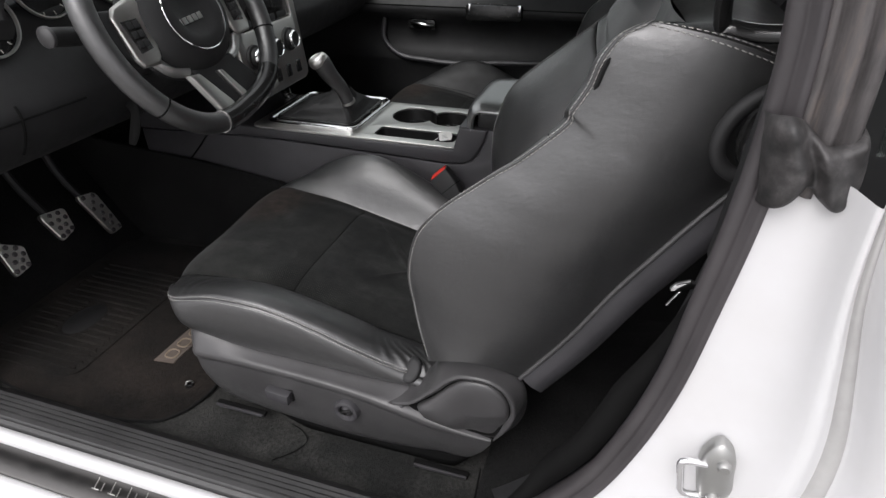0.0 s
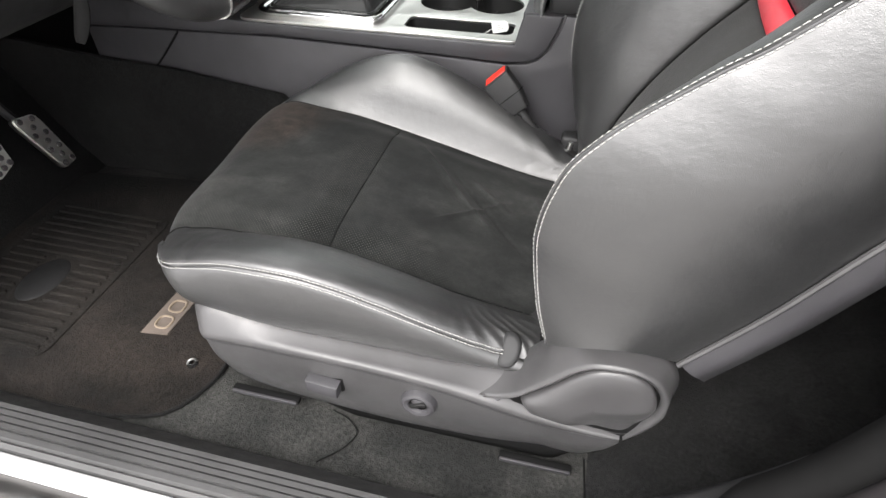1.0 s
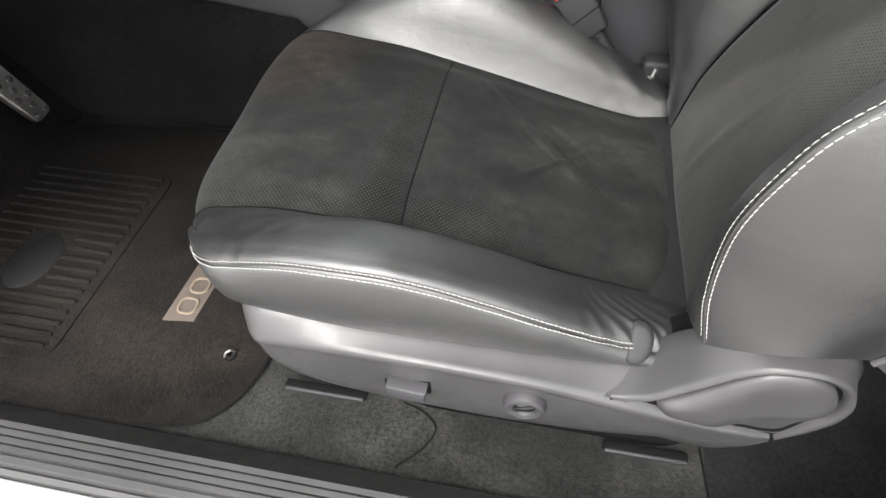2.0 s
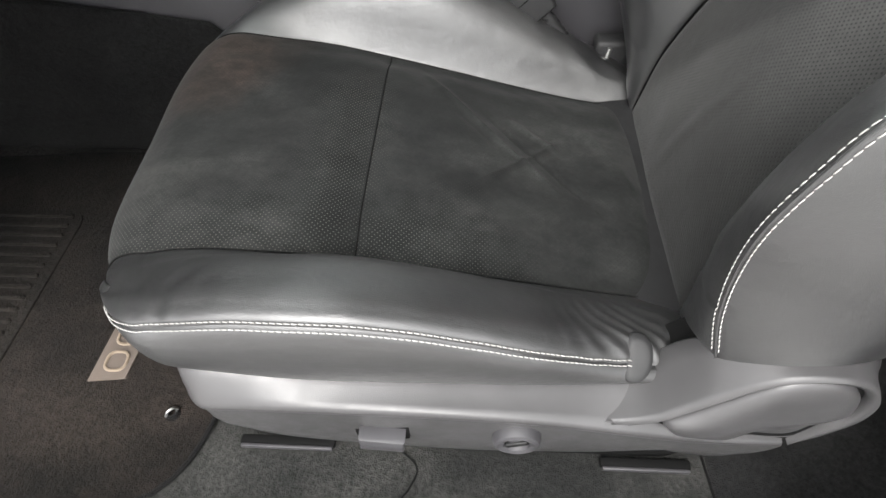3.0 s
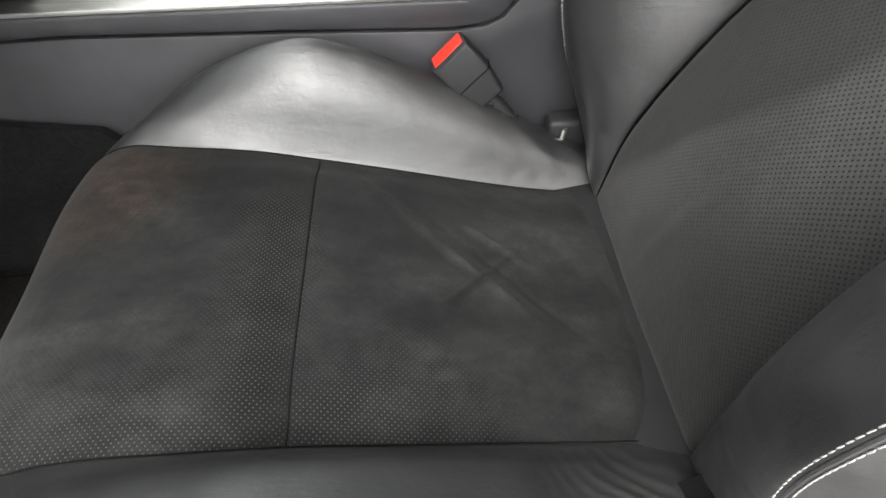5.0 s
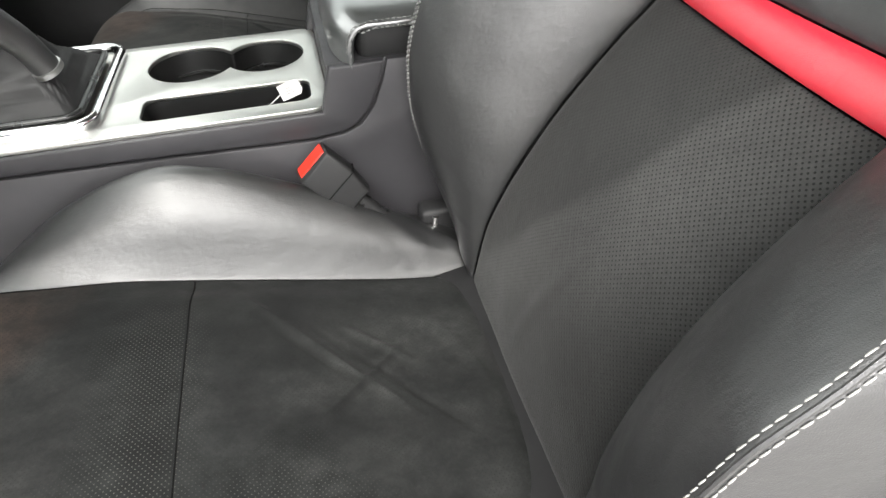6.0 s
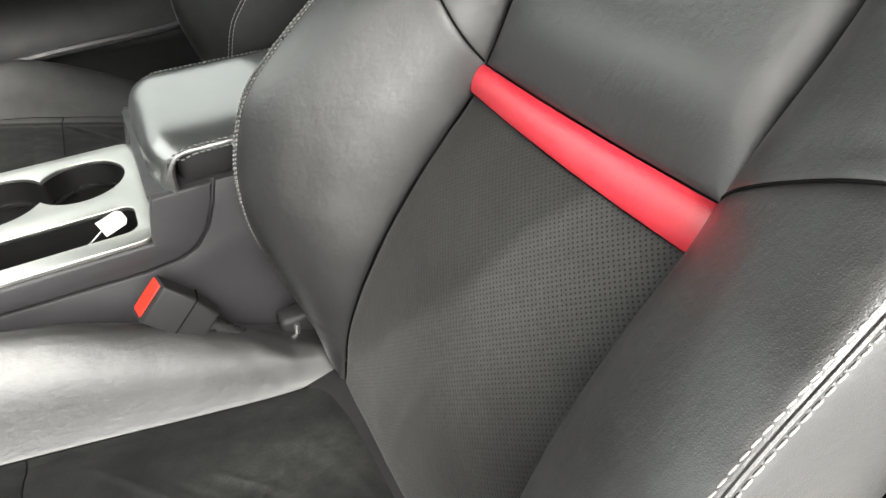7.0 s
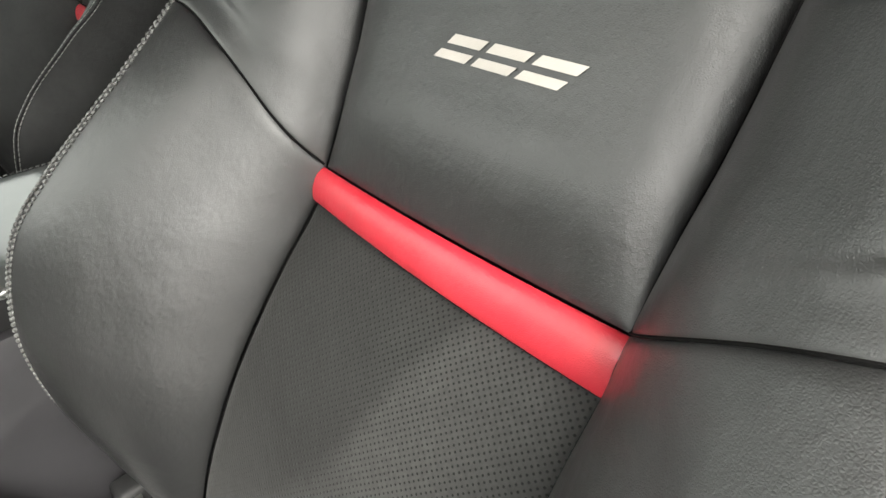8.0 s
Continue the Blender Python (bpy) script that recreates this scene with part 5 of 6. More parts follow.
lp = part("mat_badge", prism([(-0.955, 0.712), (-0.905, 0.718), (-0.895, 0.90), (-0.945, 0.895)], 0.314, 0.3185, "z", 0.001), TAUPE, fm, "taupe woven badge")
for k in range(4):
    y0 = 0.728 + k * 0.040
    rg = [(x, y, 0.3195) for x, y in rounded(-0.940 + 0.002 * k, y0, -0.912 + 0.002 * k, y0 + 0.028, 0.010)]
    part("badge_ring", tube(rg, 0.0023, 6, closed=True), GOLD, lp, "tan embroidered ring")
clip = part("mat_clip", lathe([(0.004, 0.007), (0.0075, 0.007), (0.009, 0.004), (0.010, 0.0)], 20, Matrix.Translation((-0.825, 0.672, 0.314))), GLOSS, fm, "round black mat clip")
part("clip_hook", tube(along([(-0.831, 0.667, 0.319), (-0.828, 0.671, 0.3255), (-0.822, 0.676, 0.3255), (-0.819, 0.678, 0.319)], 12), 0.0018, 8), DULL, clip)


# ---- pedals ----
def pedal(name, corners, dx, label):
    """A pedal pad: four corners (y, z) in its plane, leaning forward by dx from foot to head."""
    zs = [z for _, z in corners]
    z0, z1 = min(zs), max(zs)

    def at(y, z, d):
        return Vector((-1.30 - dx * (z - z0) / (z1 - z0) + d, y, z + d * 0.4))

    th = thing(name, (-1.33, sum(y for y, _ in corners) / 4, z0), label, "pedal", "pedals")
    b = bmesh.new()
    c = np.array(corners)
    n = 10
    ring_o = []
    for k in range(4):
        a, m, e = c[k - 1], c[k], c[(k + 1) % 4]
        p0, p1 = m + (a - m) * 0.18, m + (e - m) * 0.18
        for t in np.linspace(0, 1, 5):
            ring_o.append((1 - t) ** 2 * p0 + 2 * t * (1 - t) * m + t * t * p1)
    f = [b.verts.new(at(y, z, 0.006)) for y, z in ring_o]
    k_ = [b.verts.new(at(y, z, -0.006)) for y, z in ring_o]
    b.faces.new(f), b.faces.new(k_[::-1])
    for i in range(len(f)):
        b.faces.new((k_[i], k_[(i + 1) % len(f)], f[(i + 1) % len(f)], f[i]))
    bmesh.ops.recalc_face_normals(b, faces=b.faces)
    bmesh.ops.bevel(b, geom=[e for e in b.edges if e.verts[0] in f and e.verts[1] in f], offset=0.0025, segments=2, affect="EDGES")
    padp = part("pad", b, SATIN, th, "brushed steel pad")
    w = (np.linalg.norm(c[1] - c[0]) + np.linalg.norm(c[2] - c[3])) / 2
    h = (np.linalg.norm(c[3] - c[0]) + np.linalg.norm(c[2] - c[1])) / 2
    nu_, nv_ = max(2, round(w / 0.020)), max(3, round(h / 0.017))
    for j in range(nv_):
        for i in range(nu_ - (j % 2)):
            u, v = (i + 0.5 + 0.5 * (j % 2)) / nu_, (j + 0.5) / nv_
            q = (c[0] * (1 - u) + c[1] * u) * (1 - v) + (c[3] * (1 - u) + c[2] * u) * v
            b2 = lathe([(0, 0.0035), (0.0048, 0.003), (0.0062, 0.001), (0.0062, -0.002)], 10, Matrix.Translation(at(q[0], q[1], 0.006)) @ Matrix.Rotation(radians(65), 4, "Y"))
            part("stud", b2, RUBBER, padp)
    mid = c.mean(axis=0)
    part("arm", tube(along([at(mid[0], mid[1], -0.01), (-1.42, mid[0], mid[1] + 0.10), (-1.46, mid[0], mid[1] + 0.3)], 10), 0.010, 8), SOFT, th, "black steel arm")
    return th


pedal("accelerator_pedal", [(0.996, 0.431), (1.036, 0.434), (1.018, 0.545), (0.962, 0.556)], 0.04, "brushed steel accelerator pedal with black rubber studs")
pedal("brake_pedal", [(0.860, 0.489), (0.906, 0.500), (0.918, 0.550), (0.850, 0.560)], 0.04, "brushed steel brake pedal with black rubber studs")
pedal("clutch_pedal", [(0.720, 0.472), (0.766, 0.479), (0.780, 0.520), (0.726, 0.556)], 0.04, "brushed steel clutch pedal with black rubber studs")

# ---- centre console ----
con = thing("centre_console", (-0.75, 1.34, 0.30), "dark grey plastic centre console with satin silver top plate", "console")
ZP = 0.704
side = [(-1.30, 0.30), (-0.05, 0.30), (-0.05, 0.755), (-0.298, 0.757), (-0.306, 0.730), (-0.320, 0.698), (-0.338, 0.676), (-0.36, 0.666), (-0.40, 0.662), (-0.60, 0.668), (-0.85, 0.674), (-1.10, 0.668), (-1.30, 0.66)]
part("lower_body", prism(side, 1.203, 1.222, "y", 0.004), PLASTIC, con, "dark grey lower side")
part("far_body", prism(side, 1.453, 1.472, "y", 0.004), PLASTIC, con)
part("console_core", box((-1.28, 1.215, 0.30), (-0.06, 1.46, 0.615), 0.005), SOFT, con)
upper_o = [(-1.30, 0.664), (-1.10, 0.672), (-0.85, 0.678), (-0.60, 0.672), (-0.40, 0.666), (-0.362, 0.670), (-0.341, 0.679), (-0.323, 0.700), (-0.309, 0.731), (-0.302, 0.757), (-0.368, 0.757), (-0.374, 0.740), (-0.384, ZP - 0.004), (-0.91, ZP - 0.004), (-1.0, 0.705), (-1.12, 0.72), (-1.30, 0.73)]
for y0, y1, nm in ((1.200, 1.214, "upper_side"), (1.461, 1.475, "far_side")):
    part(nm, prism(upper_o, y0, y1, "y", 0.004, 3), PLASTIC, con, "dark grey upper shroud")
part("rear_block", box((-0.372, 1.210, 0.60), (-0.06, 1.465, 0.757), 0.003), PLASTIC, con)
part("front_block", prism([(-1.30, 0.60), (-0.915, 0.60), (-0.915, 0.698), (-1.0, 0.704), (-1.12, 0.719), (-1.30, 0.729)], 1.210, 1.465, "y", 0.003), PLASTIC, con)
part("front_joint", tube(along([(-1.165, 1.199, 0.575), (-1.12, 1.199, 0.62), (-1.075, 1.199, 0.668)], 10), 0.0022, 6), SEAM, con)
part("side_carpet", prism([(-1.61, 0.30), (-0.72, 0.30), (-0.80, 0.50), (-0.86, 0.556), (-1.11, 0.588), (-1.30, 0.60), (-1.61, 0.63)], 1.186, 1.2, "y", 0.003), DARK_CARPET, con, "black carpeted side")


def figure_eight(cx0, cx1, cy, r0, r1, n=40):
    out = []
    for k in range(n):
        an = 2 * math.pi * k / n
        best = 0
        for cx, r in ((cx0, r0), (cx1, r1)):
            # support of the two circles along the direction from the middle
            mx = (cx0 + cx1) / 2
            dx, dy = math.cos(an), math.sin(an)
            ox = cx - mx
            bq = -ox * dx
            disc = bq * bq - (ox * ox - r * r)
            if disc >= 0:
                best = max(best, -bq + math.sqrt(disc))
        out.append(((cx0 + cx1) / 2 + best * math.cos(an), cy + best * math.sin(an)))
    return out


CUPS = figure_eight(-0.548, -0.448, 1.388, 0.060, 0.056, 72)
BIN = rounded(-0.602, 1.230, -0.392, 1.293, 0.016)
plate_rim = [(x, y) for x, y in rounded(-0.935, 1.206, -0.374, 1.470, 0.022)]
part("top_plate", fill([plate_rim, CUPS, BIN, rounded(-0.893, 1.255, -0.668, 1.455, 0.02)], ZP - 0.004, ZP + 0.002, 0.0012), SATIN, con, "satin silver top plate")


def well(o, z0, z1, shrink):
    c = np.mean(np.array(o), axis=0)
    rows_ = []
    for p in o:
        p = np.array(p)
        d = p - c
        rows_.append([(*p, z1), (*(p - d * 0.01), z1 - 0.004), (*(c + d * shrink), z0 + 0.008), (*(c + d * (shrink - 0.06)), z0), (*c, z0)])
    return sheet(rows_, close=True, flip=True)


part("cup_well", well(CUPS, 0.628, ZP - 0.002, 0.90), WELL, con, "black double cup holder well")
for cx, r in ((-0.553, 0.046), (-0.446, 0.042)):
    part("cup_ring", lathe([(r, 0.0), (r + 0.004, 0.003), (r + 0.002, 0.006), (r - 0.002, 0.003)], 36, Matrix.Translation((cx, 1.388, 0.636))), DULL, con, "grey ring at the cup holder's foot")
    part("cup_step", lathe([(r + 0.012, 0.0), (r + 0.007, 0.0), (r + 0.006, -0.004)], 36, Matrix.Translation((cx, 1.388, 0.672))), GLOSS, con)
part("bin_well", well(BIN, 0.630, ZP - 0.002, 0.94), WELL, con, "black narrow storage bin")
fr = [(x, y, ZP + 0.006) for x, y in rounded(-0.900, 1.232, -0.650, 1.468, 0.024, 6)]
part("boot_frame", tube(fr, 0.0095, 12, closed=True, squash=0.75), CHROME, con, "polished chrome boot frame")
fr2 = [(x, y, ZP + 0.011) for x, y in rounded(-0.884, 1.249, -0.668, 1.451, 0.018, 6)]
part("boot_frame", tube(fr2, 0.005, 10, closed=True), GLOSS, con)
# leather boot
rows_ = []
rim_o = np.array(rounded(-0.882, 1.251, -0.670, 1.449, 0.02, 8))
top_c = np.array((-0.715, 1.315))
for i, p in enumerate(rim_o):
    row = []
    for k, t in enumerate(np.linspace(0, 1, 14)):
        q = p + (top_c + (p - p.mean()) * 0.0 + np.array((math.cos(2 * math.pi * i / len(rim_o)), math.sin(2 * math.pi * i / len(rim_o)))) * 0.02 - p) * t ** 0.85
        z = ZP + 0.010 + 0.022 * math.sin(math.pi * min(t, 0.6)) + 0.055 * t ** 2.2 + 0.004 * math.sin(i * 2.1 + k) * math.sin(math.pi * t)
        row.append((q[0], q[1], z))
    rows_.append(row)
part("shift_boot", sheet(rows_, close=True), SOFT, con, "black leather shifter boot")

shift = thing("gear_shifter", (-0.715, 1.315, 0.765), "short gear lever with dark leather grip and silver top", "gear lever")
sp = along([(-0.690, 1.290, 0.760), (-0.700, 1.282, 0.795), (-0.722, 1.262, 0.840), (-0.735, 1.252, 0.872)], 18)
part("grip", tube(sp, [0.016, 0.0165, 0.0165, 0.0165, 0.017, 0.017, 0.0175, 0.018, 0.0185, 0.019, 0.0195, 0.02, 0.021, 0.0215, 0.022, 0.0225, 0.0228, 0.0225], 18), LEATHER, shift, "dark leather grip")
part("grip_collar", tube([(-0.6895, 1.2905, 0.758), (-0.691, 1.289, 0.764)], 0.0185, 18), DULL, shift, "thin metal collar")
kn = lathe([(0, 0.0165), (0.013, 0.0160), (0.0150, 0.0175), (0.0205, 0.0155), (0.0240, 0.0095), (0.0245, 0.002), (0.0225, -0.006), (0.019, -0.008)], 32, Matrix.Translation((-0.737, 1.251, 0.868)) @ Matrix.Rotation(radians(-22), 4, "Y") @ Matrix.Rotation(radians(12), 4, "X"))
part("knob_top", kn, SATIN, shift, "satin silver knob top")
pw = thing("power_socket_plug", (-0.93, 1.40, 0.71), "round black socket plug at the console's front", "plug")
part("plug_body", lathe([(0, 0.030), (0.012, 0.030), (0.0145, 0.027), (0.0145, 0.016), (0.011, 0.012), (0.011, 0.0)], 20, Matrix.Translation((-0.945, 1.420, 0.705)) @ Matrix.Rotation(radians(-25), 4, "Y")), GLOSS, pw)
part("plug_rim", lathe([(0.013, 0.0), (0.018, 0.0), (0.018, 0.005), (0.013, 0.006)], 20, Matrix.Translation((-0.945, 1.420, 0.704)) @ Matrix.Rotation(radians(-25), 4, "Y")), PLASTIC, pw)

arm = thing("armrest", (-0.20, 1.33, 0.757), "padded dark leather armrest lid with pale stitching", "armrest")


def lid(u, v):
    """The lid's skin: u across, v along from the foot of its nose."""
    y = 1.326 + 0.118 * u
    if v < 0.3:
        a = v / 0.3 * math.pi / 2
        x, z = -0.362 + 0.040 * (1 - math.cos(a)) ** 1.2, 0.762 + 0.050 * math.sin(a) ** 0.8
    else:
        x, z = -0.322 + 0.40 * (v - 0.3) / 0.7, 0.812
    return np.array((x + 0.014 * abs(u) ** 6 * max(0, 1 - v), y, z - 0.008 * abs(u) ** 6))


part("lid_skin", panel(lid, -1, 1, 0, 1, 40, 80, ()), LEATHER_LID, arm, "smooth dark leather")
for sy in (-1, 1):
    y_in, y_out = 1.326 + sy * 0.118, 1.326 + sy * 0.1265
    edge_rows = []
    for v in np.linspace(0, 1, 60):
        q = lid(sy, v)
        f = min(1.0, max(0.0, (v - 0.08) / 0.3))
        f = f * f * (3 - 2 * f)
        w = np.array((0.012 * (1 - f), 0, -0.003 - 0.009 * f))
        edge_rows.append([q, (q[0] + w[0] * 0.3, 0.5 * (y_in + y_out), q[2] + w[2] * 0.1), (q[0] + w[0] * 0.6, y_out, q[2] + w[2] * 0.6), (q[0] + w[0], y_in, q[2] + w[2])])
    part("lid_edge", sheet(edge_rows, flip=sy > 0), LEATHER_LID, arm, "stitched leather edge")
    for k, (ins, yy) in enumerate(((0.004, y_out + sy * 0.0008), (0.0, 0.5 * (y_in + y_out)))):
        pth = along([(lid(sy, v)[0] + (ins + 0.004 if v < 0.3 else 0), yy, lid(sy, v)[2] - (ins + 0.003 if v > 0.2 else 0) + (0.0 if k == 0 else 0.003)) for v in np.linspace(0.03, 0.98, 50)], 100)
        part("lid_stitching", stitches(pth, [(0, sy * 0.8, 0.6)] * 100, 0.0048, 0.0018, 0.0009), GREY_THREAD, arm)
part("lid_base", prism(rounded(-0.330, 1.213, 0.05, 1.440, 0.012), 0.757, 0.796, "z", 0.004), SOFT, arm, "dark recessed lid side")

tag_t = thing("paper_tag", (-0.42, 1.25, 0.70), "small white paper tag on a string in the storage bin", "tag")
tp = prism([(-0.020, -0.012), (0.014, -0.012), (0.020, -0.006), (0.020, 0.006), (0.014, 0.012), (-0.020, 0.012)], -0.0004, 0.0004, "z", 0)
TM = Matrix.Translation((-0.418, 1.252, 0.712)) @ Matrix.Rotation(radians(35), 4, "Z") @ Matrix.Rotation(radians(58), 4, "X") @ Matrix.Scale(0.82, 4)
part("card", move(tp, TM), PAPER, tag_t)
for k in range(3):
    part("ink_line", move(box((-0.010, -0.005 + k * 0.004, 0.0006), (0.006 - 0.003 * k, -0.0040 + k * 0.004, 0.0009), 0), TM), INK, tag_t)
part("string", tube(along([TM @ Vector((-0.017, 0, 0)), (-0.445, 1.240, 0.702), (-0.455, 1.245, 0.695), (-0.462, 1.238, 0.700)], 16), 0.0007, 6), PAPER, tag_t)

# ---- belt buckle between seat and console ----
buck = thing("seat_belt_buckle", (-0.35, 1.15, 0.57), "black seat belt buckle with red release button", "belt buckle")
A, Bq = Vector((-0.412, 1.168, 0.658)), Vector((-0.347, 1.150, 0.590))
ax = (A - Bq).normalized()
wd = Vector((0.70, 0.10, 0.68))
wd = (wd - ax * wd.dot(ax)).normalized()
th_ = ax.cross(wd)
BM = Matrix(((wd.x, th_.x, ax.x, A.x), (wd.y, th_.y, ax.y, A.y), (wd.z, th_.z, ax.z, A.z), (0, 0, 0, 1))) @ Matrix.Diagonal((1.08, 1.15, 1.0, 1.0))
bd = prism([(-0.024, 0.0), (0.024, 0.0), (0.024, -0.045), (0.017, -0.082), (-0.017, -0.082), (-0.024, -0.045)], -0.0125, 0.0125, "y", 0.004, 3)
for vt in bd.verts:
    if vt.co.z > -0.02:
        vt.co.z += (vt.co.y - 0.0125) * 0.38
part("buckle_body", move(bd, BM), SOFT, buck, "black plastic body")
part("release_button", move(prism([(-0.0065, -0.012), (-0.0065, -0.0058), (0.0092, 0.0004), (0.0092, -0.006)], -0.0205, 0.0205, "x", 0.0012), BM), BUTTON, buck, "red release button")
part("body_joint", move(box((-0.0245, -0.0131, -0.050), (0.0245, 0.0131, -0.0485), 0), BM), SEAM, buck)
st0 = BM @ Vector((0, 0, -0.08))
for k in range(9):
    q = st0 + (Vector((-0.300, 1.142, 0.535)) - st0) * (k / 8)
    q2 = st0 + (Vector((-0.300, 1.142, 0.535)) - st0) * ((k + 0.6) / 8)
    part("stalk_ring", tube([q, q2], 0.0095, 12, squash=0.7), SOFT, buck)
part("stalk", tube([st0, (-0.300, 1.142, 0.535), (-0.25, 1.14, 0.46)], 0.0075, 10), SOFT, buck)
anc = thing("belt_anchor_cover", (-0.25, 1.16, 0.50), "small black anchor cover with a worn metal edge", "anchor cover")
part("cover_body", box((-0.278, 1.152, 0.47), (-0.225, 1.185, 0.556), 0.008, 3), SOFT, anc)
part("metal_edge", tube(along([(-0.272, 1.149, 0.515), (-0.262, 1.148, 0.530), (-0.258, 1.150, 0.548)], 8), 0.004, 8), DULL, anc)

# ---- steering wheel ----
c22, s22 = math.cos(radians(23.2)), math.sin(radians(23.2))
# wheel plane: local x to the car's right, local y up the wheel, local z towards the driver
WM = Matrix(((0, -s22, c22, -0.751), (1, 0, 0, 0.847), (0, c22, s22, 1.050), (0, 0, 0, 1)))
WT = WM @ Matrix.Rotation(radians(9), 4, "Z")
whl = thing("steering_wheel", (-0.751, 0.847, 1.043), "black leather steering wheel with silver spokes", "steering wheel")
R, FLAT = 0.194, -0.182


def rim_at(a, z=0.0):
    y = R * math.sin(a)
    y = 0.5 * (y + FLAT + math.sqrt((y - FLAT) ** 2 + 0.0006))
    return WT @ Vector((R * math.cos(a), y, z))


part("rim", tube([rim_at(a) for a in np.linspace(0, 2 * math.pi, 121)[:-1]], 0.0185, 16, closed=True), LEATHER, whl, "black leather rim")
hub = lathe([(0, 0.016), (0.036, 0.016), (0.042, 0.020), (0.060, 0.021), (0.074, 0.016), (0.094, 0.004), (0.106, -0.012), (0.108, -0.040)], 56, WT @ Matrix.Diagonal((1.04, 0.90, 1, 1)))
hub_o = part("hub_pad", hub, SOFT, whl, "soft black airbag cover")
part("hub_trim", tube([WT @ Vector((0.067 * math.cos(a), 0.063 * math.sin(a), 0.0205)) for a in np.linspace(radians(140), radians(400), 50)], 0.0015, 8), CHROME, hub_o, "thin chrome line")
for k in range(5):
    part("emblem_bar", move(box((-0.046 + k * 0.0132, -0.013, 0.0155), (-0.0365 + k * 0.0132, -0.002, 0.0180), 0.0008), WM @ Matrix.Rotation(radians(4), 4, "Z")), STEEL, hub_o)
for sx in (-1, 1):
    sp_ = prism([(sx * 0.070, 0.030), (sx * 0.180, 0.045), (sx * 0.182, -0.010), (sx * 0.130, -0.050), (sx * 0.070, -0.050)], -0.030, -0.006, "z", 0.006, 3)
    part("side_spoke", move(sp_, WM), SOFT, whl, "black side spoke")
    bz = [(sx * 0.150, 0.026), (sx * 0.138, 0.040), (sx * 0.094, 0.052), (sx * 0.083, 0.040), (sx * 0.088, -0.010), (sx * 0.098, -0.046), (sx * 0.108, -0.056), (sx * 0.142, -0.054), (sx * 0.149, -0.040)]
    bezel = part("switch_bezel", move(prism(bz, -0.008, 0.002, "z", 0.005, 3), WM), SATIN_SHADED, whl, "satin silver switch bezel")
    part("switch_panel", move(prism([(sx * 0.140, 0.017), (sx * 0.108, 0.017), (sx * 0.108, -0.031), (sx * 0.134, -0.034)], 0.000, 0.0045, "z", 0.001), WM), GLOSS, bezel, "black switch panel")
    for r_ in range(3):
        for c_ in range(2):
            part("switch", move(box((sx * 0.123 - 0.0115 + c_ * 0.0125, 0.003 - r_ * 0.0145, 0.004), (sx * 0.123 - 0.001 + c_ * 0.0125, 0.014 - r_ * 0.0145, 0.0068), 0.0012), WM), SOFT, bezel)
blade_o = [(-0.074, -0.088), (-0.047, -0.091), (-0.008, -0.150), (-0.001, -0.166), (-0.006, -0.175), (-0.020, -0.177), (-0.040, -0.169), (-0.046, -0.156)]
part("lower_spoke", move(prism(blade_o, -0.008, 0.007, "z", 0.006, 4), WM), SATIN, whl, "bright silver lower spoke")
strip_o = [(-0.003, -0.098), (0.009, -0.100), (0.040, -0.152), (0.046, -0.166), (0.042, -0.176), (0.033, -0.173), (0.026, -0.158)]
part("lower_spoke", move(prism(strip_o, -0.006, 0.006, "z", 0.003, 3), WM), SATIN, whl, "bright silver lower spoke")
part("lower_spoke", move(prism([(0.078, -0.145), (0.104, -0.143), (0.128, -0.156), (0.126, -0.168), (0.100, -0.172), (0.081, -0.165)], 0.000, 0.016, "z", 0.007, 4), WM), SATIN, whl, "bright silver spoke foot at the rim")
for sx in (-1, 1):
    arc = [WM @ Vector(q) for q in along([(sx * 0.108, -0.048, -0.012), (sx * 0.085, -0.074, -0.010), (sx * 0.058, -0.084, -0.006)], 14)]
    part("hub_rail", tube(arc, 0.009, 10, squash=0.6), STEEL, whl, "grey metal rail beside the hub")
low_c = prism([(-0.052, -0.080), (0.062, -0.078), (0.110, -0.145), (0.085, -0.178), (-0.030, -0.176)], -0.016, -0.002, "z", 0.006, 3)
part("spoke_web", move(low_c, WM), SOFT, whl)
part("rim_insert", tube([rim_at(a, 0.001) for a in np.linspace(radians(246), radians(306), 24)], 0.0196, 16), GLOSS, whl, "smooth dark rim insert")
for a in (245.5, 208, 332):
    part("rim_joint", tube([rim_at(radians(q)) for q in (a - 0.35, a + 0.35)], 0.0197, 16), SATIN if a == 245.5 else SEAM, whl)

# ---- dashboard ----
dash = thing("dashboard", (-1.15, 1.34, 0.75), "black soft-touch dashboard with ringed gauges and silver centre stack", "dashboard")
DX = [(-1.60, 1.00), (-1.35, 1.045), (-1.15, 1.075), (-1.02, 1.075), (-0.985, 1.055), (-0.985, 1.02), (-0.965, 0.985), (-0.945, 0.945), (-0.938, 0.915), (-0.955, 0.870), (-1.00, 0.825), (-1.10, 0.790), (-1.30, 0.76), (-1.62, 0.75)]


def dash_fn(k, w):
    q = at_row([(i, x, z) for i, (x, z) in enumerate(DX)], k)
    y = 0.50 + 1.68 * w
    bow = 0.10 * abs(2 * w - 1) ** 2.5
    return np.array((q[0] - bow * 0.3, y, q[1]))


part("dash_body", panel(dash_fn, 0, 13, 0, 1, 60, 60, (), out=(1, 0, 0.3)), SOFT, dash, "soft black grained body")
part("knee_seam", tube([dash_fn(8.0, w) + np.array((0.001, 0, 0)) for w in np.linspace(0.0, 0.16, 20)], 0.0018, 6), SEAM, dash)
